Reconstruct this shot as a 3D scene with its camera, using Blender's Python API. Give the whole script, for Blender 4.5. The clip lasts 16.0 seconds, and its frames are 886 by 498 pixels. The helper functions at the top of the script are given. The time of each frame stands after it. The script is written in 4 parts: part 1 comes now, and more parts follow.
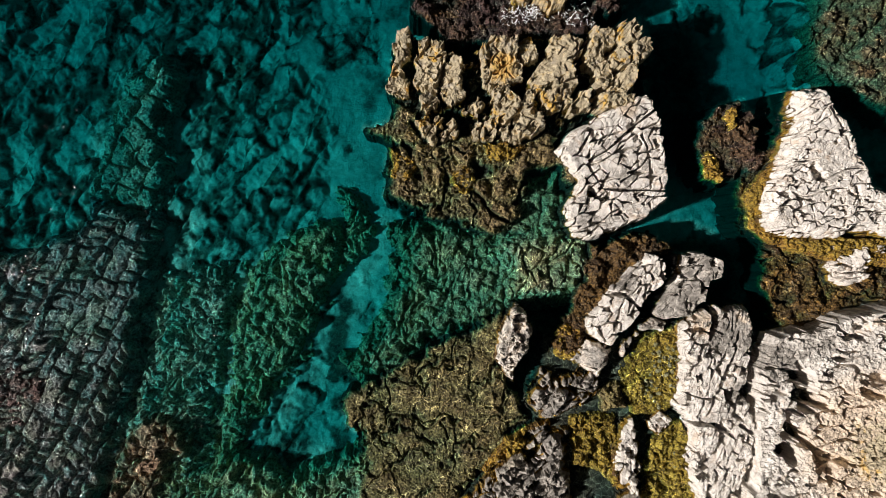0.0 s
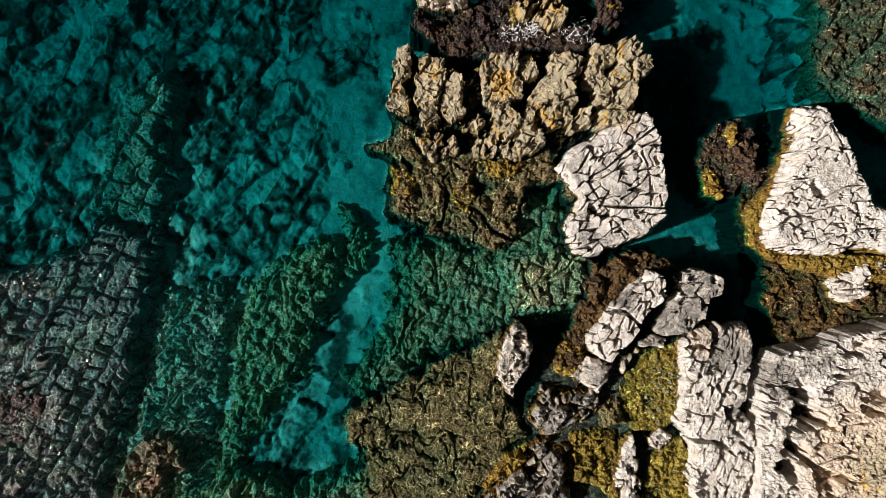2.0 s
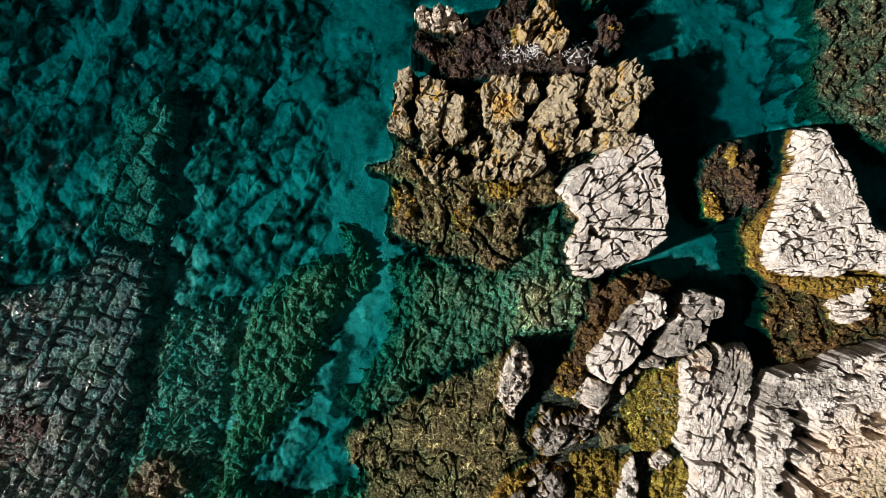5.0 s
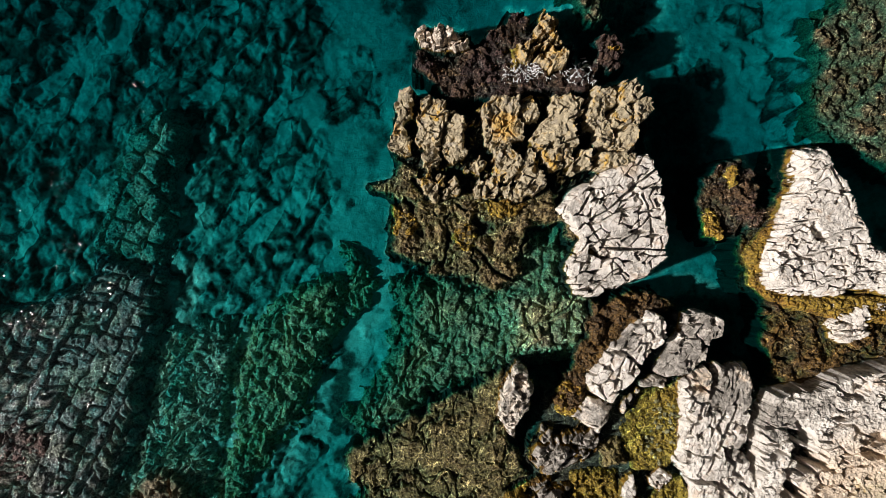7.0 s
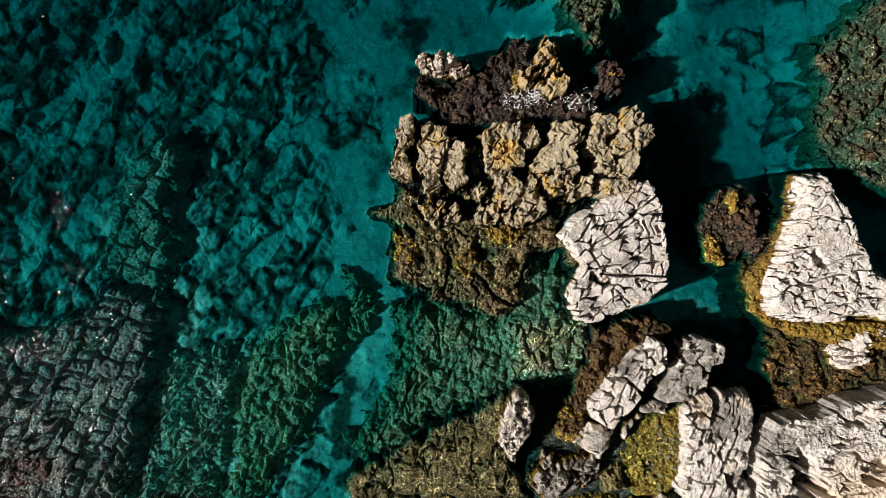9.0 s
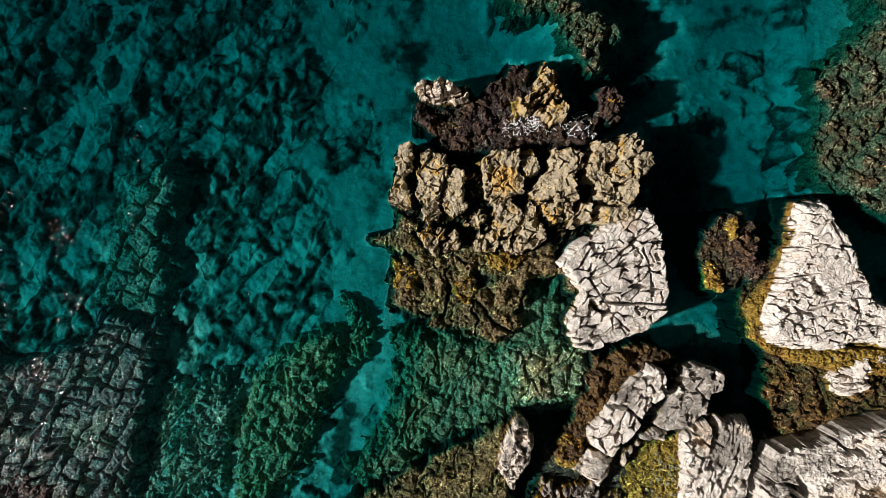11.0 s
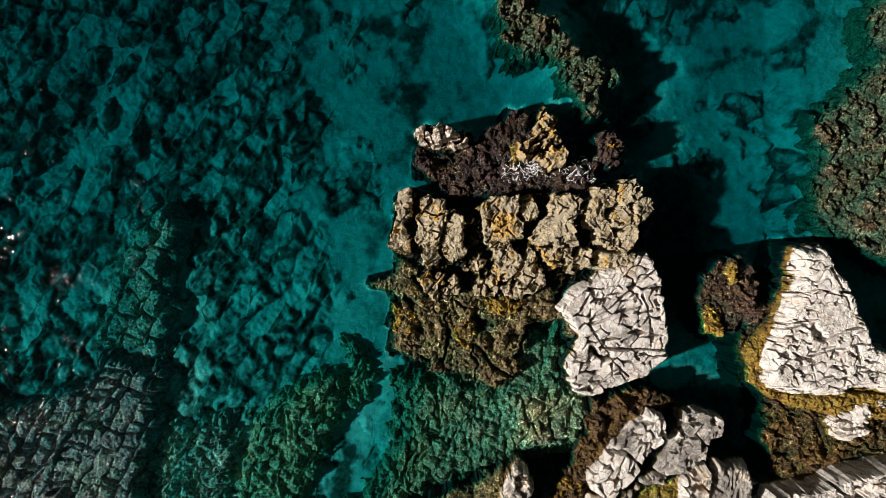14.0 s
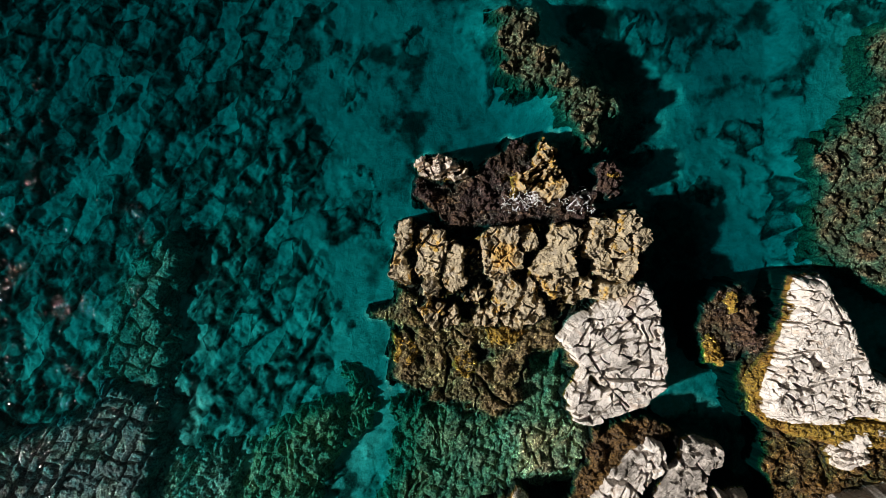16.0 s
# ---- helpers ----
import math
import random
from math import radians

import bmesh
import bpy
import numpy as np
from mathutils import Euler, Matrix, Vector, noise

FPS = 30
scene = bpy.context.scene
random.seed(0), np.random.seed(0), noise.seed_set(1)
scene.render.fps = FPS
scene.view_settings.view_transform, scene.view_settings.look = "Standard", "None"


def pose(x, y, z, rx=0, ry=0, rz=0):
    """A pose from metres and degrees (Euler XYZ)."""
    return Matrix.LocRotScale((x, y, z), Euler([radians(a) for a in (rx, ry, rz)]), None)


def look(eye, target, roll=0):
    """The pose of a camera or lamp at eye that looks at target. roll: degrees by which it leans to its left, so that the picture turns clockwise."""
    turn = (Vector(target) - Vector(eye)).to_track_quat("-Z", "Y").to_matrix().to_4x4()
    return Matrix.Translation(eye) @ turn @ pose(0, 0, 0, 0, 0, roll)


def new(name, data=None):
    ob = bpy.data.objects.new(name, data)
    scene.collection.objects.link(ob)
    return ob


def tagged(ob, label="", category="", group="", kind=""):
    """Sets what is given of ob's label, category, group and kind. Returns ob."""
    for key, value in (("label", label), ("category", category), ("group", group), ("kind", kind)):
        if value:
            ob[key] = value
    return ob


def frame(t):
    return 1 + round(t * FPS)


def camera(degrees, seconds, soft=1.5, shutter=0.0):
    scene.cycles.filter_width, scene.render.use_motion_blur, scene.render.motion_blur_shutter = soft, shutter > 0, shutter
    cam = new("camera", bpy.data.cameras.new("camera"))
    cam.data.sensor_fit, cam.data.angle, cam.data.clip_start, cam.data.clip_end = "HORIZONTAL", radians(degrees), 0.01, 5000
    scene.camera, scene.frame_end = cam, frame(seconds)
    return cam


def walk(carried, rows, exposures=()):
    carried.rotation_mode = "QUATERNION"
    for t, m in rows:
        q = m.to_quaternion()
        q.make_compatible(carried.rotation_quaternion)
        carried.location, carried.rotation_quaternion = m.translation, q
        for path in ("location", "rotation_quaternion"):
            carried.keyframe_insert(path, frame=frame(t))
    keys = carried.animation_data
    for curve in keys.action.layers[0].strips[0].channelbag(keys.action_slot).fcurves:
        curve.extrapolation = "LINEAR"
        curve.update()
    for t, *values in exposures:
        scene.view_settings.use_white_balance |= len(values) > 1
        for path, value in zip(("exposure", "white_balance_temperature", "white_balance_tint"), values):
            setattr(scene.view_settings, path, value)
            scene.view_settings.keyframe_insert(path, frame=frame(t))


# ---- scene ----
cam = camera(70.0, 16.0, soft=0.8)
METRES, EYE, TILT, LEAN, TURN = 7.6, 25.0, -90.0, 0.0, 0.0
ROWS = [
    (0.0, 0.0, 0.0, 0.0, 0.0, 0.0, -0.0),
    (0.5, -0.0004, -0.0005, 0.0232, 0.01, -0.01, 0.0),
    (1.0, -0.0001, -0.0013, 0.0453, 0.02, -0.01, 0.0),
    (1.5, 0.0008, -0.002, 0.0666, 0.04, -0.01, 0.01),
    (2.0, 0.002, -0.0028, 0.0886, 0.07, -0.03, 0.02),
    (2.5, 0.0034, -0.0049, 0.1103, 0.12, -0.06, 0.03),
    (3.0, 0.0011, -0.0059, 0.1301, 0.1, -0.06, 0.03),
    (3.5, 0.0011, -0.0074, 0.1507, 0.13, -0.11, 0.03),
    (4.0, 0.0013, -0.0091, 0.1683, 0.15, -0.1, 0.03),
    (6.5, 0.0007, -0.0158, 0.2711, 0.16, -0.08, -0.05),
    (7.0, 0.0009, -0.0186, 0.3023, 0.18, -0.09, -0.04),
    (7.5, 0.0021, -0.0203, 0.3352, 0.21, -0.11, -0.02),
    (8.0, 0.0028, -0.0217, 0.3678, 0.24, -0.09, -0.02),
    (8.5, 0.0042, -0.0235, 0.4011, 0.3, -0.06, -0.02),
    (9.0, 0.0051, -0.0244, 0.4364, 0.34, -0.07, -0.02),
    (11.5, 0.0113, -0.0193, 0.6414, 0.37, -0.49, 0.1),
    (12.0, 0.0122, -0.0204, 0.6808, 0.38, -0.49, 0.1),
    (12.5, 0.0147, -0.0201, 0.7229, 0.42, -0.56, 0.1),
    (13.0, 0.0162, -0.023, 0.7609, 0.45, -0.49, 0.12),
    (13.5, 0.0196, -0.0209, 0.8043, 0.48, -0.6, 0.15),
    (14.0, 0.0225, -0.0238, 0.8411, 0.53, -0.56, 0.19),
    (14.5, 0.0247, -0.0243, 0.8797, 0.55, -0.57, 0.22),
    (15.0, 0.0286, -0.0246, 0.9222, 0.63, -0.67, 0.27),
    (15.5, 0.0318, -0.0278, 0.9587, 0.7, -0.58, 0.31),
    (16.0, 0.0335, -0.0294, 0.9973, 0.72, -0.53, 0.33),
]
walk(cam, [(t, pose(0, 0, EYE, TILT, LEAN, TURN) @ pose(METRES * x, METRES * y, METRES * z, 90 + pitch, roll, yaw)) for t, x, y, z, yaw, pitch, roll in ROWS],
     exposures=[(0.0, 0.22), (16.0, 0.22)])

# ---- light: a clear sky and one low sun ----
SUN_UP, SUN_WAY = radians(33), radians(15)
world = bpy.data.worlds.new("sky")
world.use_nodes = True
scene.world = world
sky = world.node_tree.nodes.new("ShaderNodeTexSky")
sky.sky_type, sky.sun_disc = "NISHITA", False
sky.sun_elevation, sky.sun_rotation = SUN_UP, radians(255)
world.node_tree.links.new(sky.outputs["Color"], world.node_tree.nodes["Background"].inputs["Color"])
world.node_tree.nodes["Background"].inputs["Strength"].default_value = 0.0025
sun = new("sun", bpy.data.lights.new("sun", "SUN"))
sun.data.energy, sun.data.angle, sun.data.color = 5.0, radians(2.6), (1.0, 0.925, 0.865)
ray = Vector((math.cos(SUN_UP) * math.cos(SUN_WAY), math.cos(SUN_UP) * math.sin(SUN_WAY), -math.sin(SUN_UP)))
sun.matrix_world = look(-40 * ray, (0, 0, 0))


# ---- materials ----
class Nodes:
    """A short way to write node materials."""

    def __init__(self, name):
        self.mat = bpy.data.materials.new(name)
        self.mat.use_nodes = True
        self.tree = self.mat.node_tree
        self.tree.nodes.clear()

    def put(self, kind, **given):
        n = self.tree.nodes.new(kind)
        for k, v in given.items():
            if k == "op":
                n.operation = v
        return n

    def link(self, a, b):
        if isinstance(a, (int, float)):
            b.default_value = a
        elif isinstance(a, tuple):
            b.default_value = (*a, 1.0) if len(b.default_value) == 4 else a
        else:
            self.tree.links.new(a, b)

    def math(self, op, a, b=0.0, c=0.0):
        n = self.put("ShaderNodeMath", op=op)
        for s, v in zip(n.inputs, (a, b, c)):
            self.link(v, s)
        return n.outputs[0]

    def mix(self, f, a, b, blend="MIX"):
        n = self.put("ShaderNodeMix")
        n.data_type, n.blend_type = "RGBA", blend
        self.link(f, n.inputs[0])
        self.link(a, n.inputs[6])
        self.link(b, n.inputs[7])
        return n.outputs[2]

    def place(self):
        return self.put("ShaderNodeNewGeometry").outputs["Position"]

    def noise(self, scale, detail=4.0, rough=0.6, warp=0.0, vector=None):
        n = self.put("ShaderNodeTexNoise")
        self.link(vector or self.place(), n.inputs["Vector"])
        for k, v in (("Scale", scale), ("Detail", detail), ("Roughness", rough), ("Distortion", warp)):
            n.inputs[k].default_value = v
        return n.outputs["Fac"]

    def voronoi(self, scale, feature="DISTANCE_TO_EDGE", vector=None):
        n = self.put("ShaderNodeTexVoronoi")
        n.feature = feature
        self.link(vector or self.place(), n.inputs["Vector"])
        n.inputs["Scale"].default_value = scale
        return n.outputs["Distance"]

    def ramp(self, f, low, high, a=0.0, b=1.0):
        n = self.put("ShaderNodeMapRange")
        n.interpolation_type = "SMOOTHSTEP"
        for s, v in zip(n.inputs, (f, low, high, a, b)):
            self.link(v, s)
        return n.outputs[0]

    def attribute(self, name):
        n = self.put("ShaderNodeAttribute")
        n.attribute_name = name
        return n.outputs["Fac"]

    def random(self):
        return self.put("ShaderNodeObjectInfo").outputs["Random"]

    def bump(self, height, strength, distance):
        n = self.put("ShaderNodeBump")
        n.inputs["Strength"].default_value, n.inputs["Distance"].default_value = strength, distance
        self.link(height, n.inputs["Height"])
        return n.outputs["Normal"]

    def surface(self, colour, rough, normal=None, specular=0.3):
        n = self.put("ShaderNodeBsdfPrincipled")
        self.link(colour, n.inputs["Base Color"])
        self.link(rough, n.inputs["Roughness"])
        self.link(specular, n.inputs["Specular IOR Level"])
        if normal:
            self.link(normal, n.inputs["Normal"])
        self.out(n.outputs[0])
        return self.mat

    def out(self, shader):
        self.link(shader, self.put("ShaderNodeOutputMaterial").inputs["Surface"])


def weed_colour(m):
    """Seaweed felt: ochre and mustard tufts among brown, olive and maroon."""
    a = m.ramp(m.noise(1.1, 3), 0.42, 0.6)
    b = m.ramp(m.noise(2.3, 4, 0.6, 0.6), 0.45, 0.62)
    fine = m.noise(22.0, 4, 0.75)
    c = m.mix(a, (0.14, 0.08, 0.028), (0.22, 0.17, 0.030))
    c = m.mix(b, c, (0.42, 0.25, 0.030))
    return m.mix(m.ramp(fine, 0.35, 0.65), m.mix(1.0, c, (0.35, 0.33, 0.35), "MULTIPLY"), c)


KELP = (0.040, 0.028, 0.018)


def below(m, high, low):
    """Where brown kelp takes over, under the water line."""
    apart = m.put("ShaderNodeSeparateXYZ")
    m.link(m.place(), apart.inputs[0])
    return m.ramp(apart.outputs["Z"], high, low)


def limestone(name):
    """Bleached limestone; attributes tan: lichen crust, grey: dull weathering, weed: seaweed near the water."""
    m = Nodes(name)
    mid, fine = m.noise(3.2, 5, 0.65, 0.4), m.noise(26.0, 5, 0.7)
    white = m.mix(m.ramp(mid, 0.35, 0.68), (0.70, 0.65, 0.59), (0.90, 0.86, 0.81))
    white = m.mix(m.math("MULTIPLY", m.ramp(m.noise(1.6, 4, 0.6, 0.8), 0.56, 0.7), 0.55), white, (0.55, 0.38, 0.24))
    white = m.mix(m.math("MULTIPLY", m.ramp(m.random(), 0.0, 1.0), 0.28), white, (0.40, 0.38, 0.35))
    tan = m.mix(m.ramp(mid, 0.3, 0.7), (0.34, 0.285, 0.19), (0.61, 0.53, 0.37))
    tan = m.mix(m.ramp(m.noise(1.3, 4, 0.6, 0.5), 0.56, 0.66), tan, (0.60, 0.38, 0.08))
    tan = m.mix(m.math("MULTIPLY", m.ramp(fine, 0.5, 0.75), 0.5), tan, (0.10, 0.085, 0.06))
    white = m.mix(m.math("MULTIPLY", m.ramp(m.attribute("tan"), 0.02, 0.4), 0.8), white, m.mix(m.ramp(fine, 0.4, 0.6), (0.62, 0.47, 0.33), (0.84, 0.71, 0.56)))
    dull = m.mix(m.ramp(mid, 0.35, 0.68), (0.20, 0.185, 0.165), (0.50, 0.465, 0.42))
    ash = m.math("ADD", m.attribute("grey"), m.math("MULTIPLY", m.math("SUBTRACT", m.noise(2.6, 5, 0.65), 0.5), 1.3))
    ash = m.ramp(ash, 0.38, 0.62)
    white = m.mix(ash, white, dull)
    tan = m.mix(m.math("MULTIPLY", ash, 0.7), tan, dull)
    tan = m.mix(m.math("MULTIPLY", m.ramp(m.math("ADD", m.attribute("tan"), m.math("MULTIPLY", m.math("SUBTRACT", mid, 0.5), 1.2)), 1.05, 1.35), 0.75), tan, (0.62, 0.38, 0.08))
    edge = m.math("ADD", m.attribute("tan"), m.math("MULTIPLY", m.math("SUBTRACT", mid, 0.5), 0.5))
    c = m.mix(m.ramp(edge, 0.5, 0.7), white, tan)
    bent = m.put("ShaderNodeVectorMath", op="MULTIPLY_ADD")
    sway = m.put("ShaderNodeTexNoise")
    sway.inputs["Scale"].default_value, sway.inputs["Detail"].default_value = 3.0, 4.0
    m.link(m.place(), sway.inputs["Vector"])
    m.link(sway.outputs["Color"], bent.inputs[0])
    bent.inputs[1].default_value = (0.09, 0.09, 0.09)
    m.link(m.place(), bent.inputs[2])
    hair = m.ramp(m.voronoi(3.4, vector=bent.outputs[0]), 0.0, 0.055)
    hair = m.math("MAXIMUM", hair, m.ramp(m.noise(1.9, 3), 0.62, 0.48))
    web = m.ramp(m.voronoi(9.0, vector=bent.outputs[0]), 0.0, 0.09)
    web = m.math("MAXIMUM", web, m.ramp(m.noise(1.2, 3), 0.60, 0.50))
    crack = m.math("MULTIPLY", hair, m.ramp(web, 0.0, 1.0, 0.45, 1.0))
    c = m.mix(crack, m.mix(1.0, c, (0.16, 0.14, 0.12), "MULTIPLY"), c)
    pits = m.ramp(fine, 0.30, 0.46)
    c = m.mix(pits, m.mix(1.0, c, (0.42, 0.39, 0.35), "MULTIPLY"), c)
    w = m.math("ADD", m.attribute("weed"), m.math("MULTIPLY", m.math("SUBTRACT", m.noise(6.0, 5, 0.7), 0.5), 0.8))
    w = m.ramp(w, 0.4, 0.6)
    c = m.mix(w, c, m.mix(below(m, -0.03, -0.15), weed_colour(m), KELP))
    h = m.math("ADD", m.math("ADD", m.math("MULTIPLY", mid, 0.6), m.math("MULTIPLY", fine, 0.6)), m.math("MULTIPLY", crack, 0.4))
    return m.surface(c, m.math("SUBTRACT", 0.92, m.math("MULTIPLY", w, 0.2)), m.bump(h, 0.7, 0.03))


def reef(name, dark, light, spot, amount=0.6, kelp=False):
    """Overgrown rock under water: turf of two tones, patches of a third, fine pale tufts, bump hollows darkened in the
    colour.
    """
    m = Nodes(name)
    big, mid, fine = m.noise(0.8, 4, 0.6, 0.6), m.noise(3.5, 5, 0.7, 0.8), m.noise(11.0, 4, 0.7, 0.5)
    c = m.mix(m.ramp(mid, 0.38, 0.62), dark, light)
    c = m.mix(m.math("MULTIPLY", m.ramp(big, 0.44, 0.58), amount), c, spot)
    dice = m.random()
    c = m.mix(m.math("MULTIPLY", m.ramp(dice, 0.6, 1.0), 0.5), c, light)
    c = m.mix(m.math("MULTIPLY", m.ramp(dice, 0.3, 0.05), 0.5), c, dark)
    c = m.mix(m.math("MULTIPLY", m.ramp(m.math("ABSOLUTE", m.math("SUBTRACT", dice, 0.5)), 0.16, 0.05), 0.55), c, spot)
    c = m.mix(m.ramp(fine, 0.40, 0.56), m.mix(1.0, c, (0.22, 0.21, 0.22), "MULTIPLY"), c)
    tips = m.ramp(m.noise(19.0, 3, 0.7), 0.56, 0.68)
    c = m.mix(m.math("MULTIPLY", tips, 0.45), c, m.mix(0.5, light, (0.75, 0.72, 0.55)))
    if kelp:
        c = m.mix(below(m, -0.2, -0.36), c, KELP)
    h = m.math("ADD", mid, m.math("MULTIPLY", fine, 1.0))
    return m.surface(c, 0.85, m.bump(h, 1.0, 0.10))


def bed_material():
    """Pale sand; attribute weed: dark seaweed, plus shade painted in clefts and east of the rocks."""
    m = Nodes("seabed")
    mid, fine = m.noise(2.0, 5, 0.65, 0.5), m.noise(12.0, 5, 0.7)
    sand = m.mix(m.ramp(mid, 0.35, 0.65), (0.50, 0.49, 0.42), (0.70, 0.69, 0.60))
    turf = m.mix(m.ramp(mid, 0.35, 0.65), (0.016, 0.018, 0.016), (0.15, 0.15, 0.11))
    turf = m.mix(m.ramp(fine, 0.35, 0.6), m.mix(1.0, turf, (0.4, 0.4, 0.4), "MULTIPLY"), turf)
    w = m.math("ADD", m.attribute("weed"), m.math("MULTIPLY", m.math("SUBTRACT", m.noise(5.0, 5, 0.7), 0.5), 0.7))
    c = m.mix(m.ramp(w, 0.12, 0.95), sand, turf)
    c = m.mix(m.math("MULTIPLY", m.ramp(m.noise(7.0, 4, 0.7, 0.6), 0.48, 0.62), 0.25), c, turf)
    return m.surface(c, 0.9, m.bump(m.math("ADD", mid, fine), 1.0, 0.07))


def water_material():
    """Clear sea water: what passes the surface is dimmed by the depth below it, part is scattered on the way, a caustic
    net is painted into its transparency.
    """
    m = Nodes("sea_water")
    d = m.attribute("depth")
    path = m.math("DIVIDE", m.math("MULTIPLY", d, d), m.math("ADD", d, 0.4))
    rgb = m.put("ShaderNodeCombineColor")
    warp = m.put("ShaderNodeVectorMath", op="ADD")
    m.link(m.place(), warp.inputs[0])
    sway = m.put("ShaderNodeTexNoise")
    sway.inputs["Scale"].default_value = 2.2
    m.link(m.place(), sway.inputs["Vector"])
    bent = m.put("ShaderNodeVectorMath", op="SCALE")
    m.link(sway.outputs["Color"], bent.inputs[0])
    bent.inputs["Scale"].default_value = 0.55
    m.link(bent.outputs[0], warp.inputs[1])
    # Painted caustics: bright lines over dimmer meshes, multiplied into the transparent colour.
    caustic_net = m.ramp(m.voronoi(3.6, vector=warp.outputs[0]), 0.0, 0.05, 1.0, 0.0)
    caustic_net = m.math("MULTIPLY", caustic_net, m.ramp(m.noise(1.7, 3), 0.35, 0.55))
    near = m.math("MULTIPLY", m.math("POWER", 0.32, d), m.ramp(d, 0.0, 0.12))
    light = m.math("ADD", m.math("SUBTRACT", 1.0, m.math("MULTIPLY", near, 0.32)), m.math("MULTIPLY", m.math("MULTIPLY", caustic_net, near), 3.0))
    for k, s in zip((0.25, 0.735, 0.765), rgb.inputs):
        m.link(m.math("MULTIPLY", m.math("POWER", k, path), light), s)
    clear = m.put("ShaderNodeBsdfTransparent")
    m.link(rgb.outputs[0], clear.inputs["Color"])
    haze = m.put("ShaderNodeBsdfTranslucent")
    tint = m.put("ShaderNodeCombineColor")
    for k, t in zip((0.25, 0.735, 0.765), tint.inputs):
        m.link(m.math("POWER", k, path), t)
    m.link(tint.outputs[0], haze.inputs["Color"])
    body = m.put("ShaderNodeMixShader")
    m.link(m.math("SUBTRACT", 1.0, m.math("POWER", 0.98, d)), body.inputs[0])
    m.link(clear.outputs[0], body.inputs[1])
    m.link(haze.outputs[0], body.inputs[2])
    gloss = m.put("ShaderNodeBsdfGlossy")
    gloss.inputs["Roughness"].default_value = 0.09
    gust = m.ramp(m.noise(0.7, 4, 0.65), 0.52, 0.64, 0.06, 0.40)
    wave = m.math("ADD", m.noise(1.1, 2, 0.5), m.math("MULTIPLY", m.noise(9.0, 2, 0.5), gust))
    normal = m.bump(wave, 1.0, 0.085)
    m.link(normal, gloss.inputs["Normal"])
    top = m.put("ShaderNodeMixShader")
    m.link(0.02, top.inputs[0])
    m.link(body.outputs[0], top.inputs[1])
    m.link(gloss.outputs[0], top.inputs[2])
    m.out(top.outputs[0])
    return m.mat


STONE = limestone("limestone")
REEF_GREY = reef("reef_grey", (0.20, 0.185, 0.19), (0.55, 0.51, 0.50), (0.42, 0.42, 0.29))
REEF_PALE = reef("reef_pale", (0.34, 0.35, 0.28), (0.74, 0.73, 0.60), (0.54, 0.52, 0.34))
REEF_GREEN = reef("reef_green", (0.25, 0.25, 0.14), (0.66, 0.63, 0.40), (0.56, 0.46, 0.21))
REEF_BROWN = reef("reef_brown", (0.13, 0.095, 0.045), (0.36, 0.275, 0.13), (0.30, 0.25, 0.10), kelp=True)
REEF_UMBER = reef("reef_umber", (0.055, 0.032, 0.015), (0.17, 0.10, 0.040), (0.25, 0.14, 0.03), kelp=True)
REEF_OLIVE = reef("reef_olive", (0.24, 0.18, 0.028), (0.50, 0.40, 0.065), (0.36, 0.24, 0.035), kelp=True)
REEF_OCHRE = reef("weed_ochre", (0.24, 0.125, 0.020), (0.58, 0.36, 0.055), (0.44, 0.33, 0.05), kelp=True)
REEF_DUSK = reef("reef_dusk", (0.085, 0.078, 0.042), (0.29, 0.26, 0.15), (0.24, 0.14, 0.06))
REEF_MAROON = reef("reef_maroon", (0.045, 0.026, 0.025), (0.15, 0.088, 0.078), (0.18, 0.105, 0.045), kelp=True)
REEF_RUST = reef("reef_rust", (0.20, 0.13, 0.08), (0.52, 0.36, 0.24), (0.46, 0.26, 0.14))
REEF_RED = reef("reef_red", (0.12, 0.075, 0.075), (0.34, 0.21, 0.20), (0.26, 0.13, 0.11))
BED = bed_material()
WATER = water_material()


# ---- noise and cells for stone ----
def hashed(i, j, s):
    n = (i.astype(np.int64) * 374761393 + j.astype(np.int64) * 668265263 + s * 974711) & 0x7FFFFFFF
    n = ((n ^ (n >> 13)) * 1274126177) & 0x7FFFFFFF
    return ((n ^ (n >> 16)) & 0xFFFF) / 65535.0


def smooth(a):
    a = np.clip(a, 0, 1)
    return a * a * (3 - 2 * a)


def grain(x, y, s):
    i, j = np.floor(x), np.floor(y)
    u, v = smooth(x - i), smooth(y - j)
    a, b, c, d = hashed(i, j, s), hashed(i + 1, j, s), hashed(i, j + 1, s), hashed(i + 1, j + 1, s)
    return (a + (b - a) * u) * (1 - v) + (c + (d - c) * u) * v - 0.5


def fbm(x, y, octaves, s):
    total, size = 0.0, 1.0
    for k in range(octaves):
        total = total + size * grain(x, y, s + 7 * k)
        x, y, size = 1.6 * x - 1.2 * y + 3.7, 1.2 * x + 1.6 * y - 1.3, 0.55 * size
    return total


def ridged(x, y, octaves, s):
    total, size = 0.0, 1.0
    for k in range(octaves):
        total = total + size * (0.5 - 2 * np.abs(grain(x, y, s + 5 * k)))
        x, y, size = 1.6 * x - 1.2 * y + 2.1, 1.2 * x + 1.6 * y + 4.4, 0.5 * size
    return total


def billow(x, y, octaves, s):
    """Rounded knobs parted by sharp creases."""
    total, size = 0.0, 1.0
    for k in range(octaves):
        total = total + size * (3 * np.abs(grain(x, y, s + 5 * k)) - 0.5)
        x, y, size = 1.6 * x - 1.2 * y + 2.1, 1.2 * x + 1.6 * y + 4.4, 0.5 * size
    return total


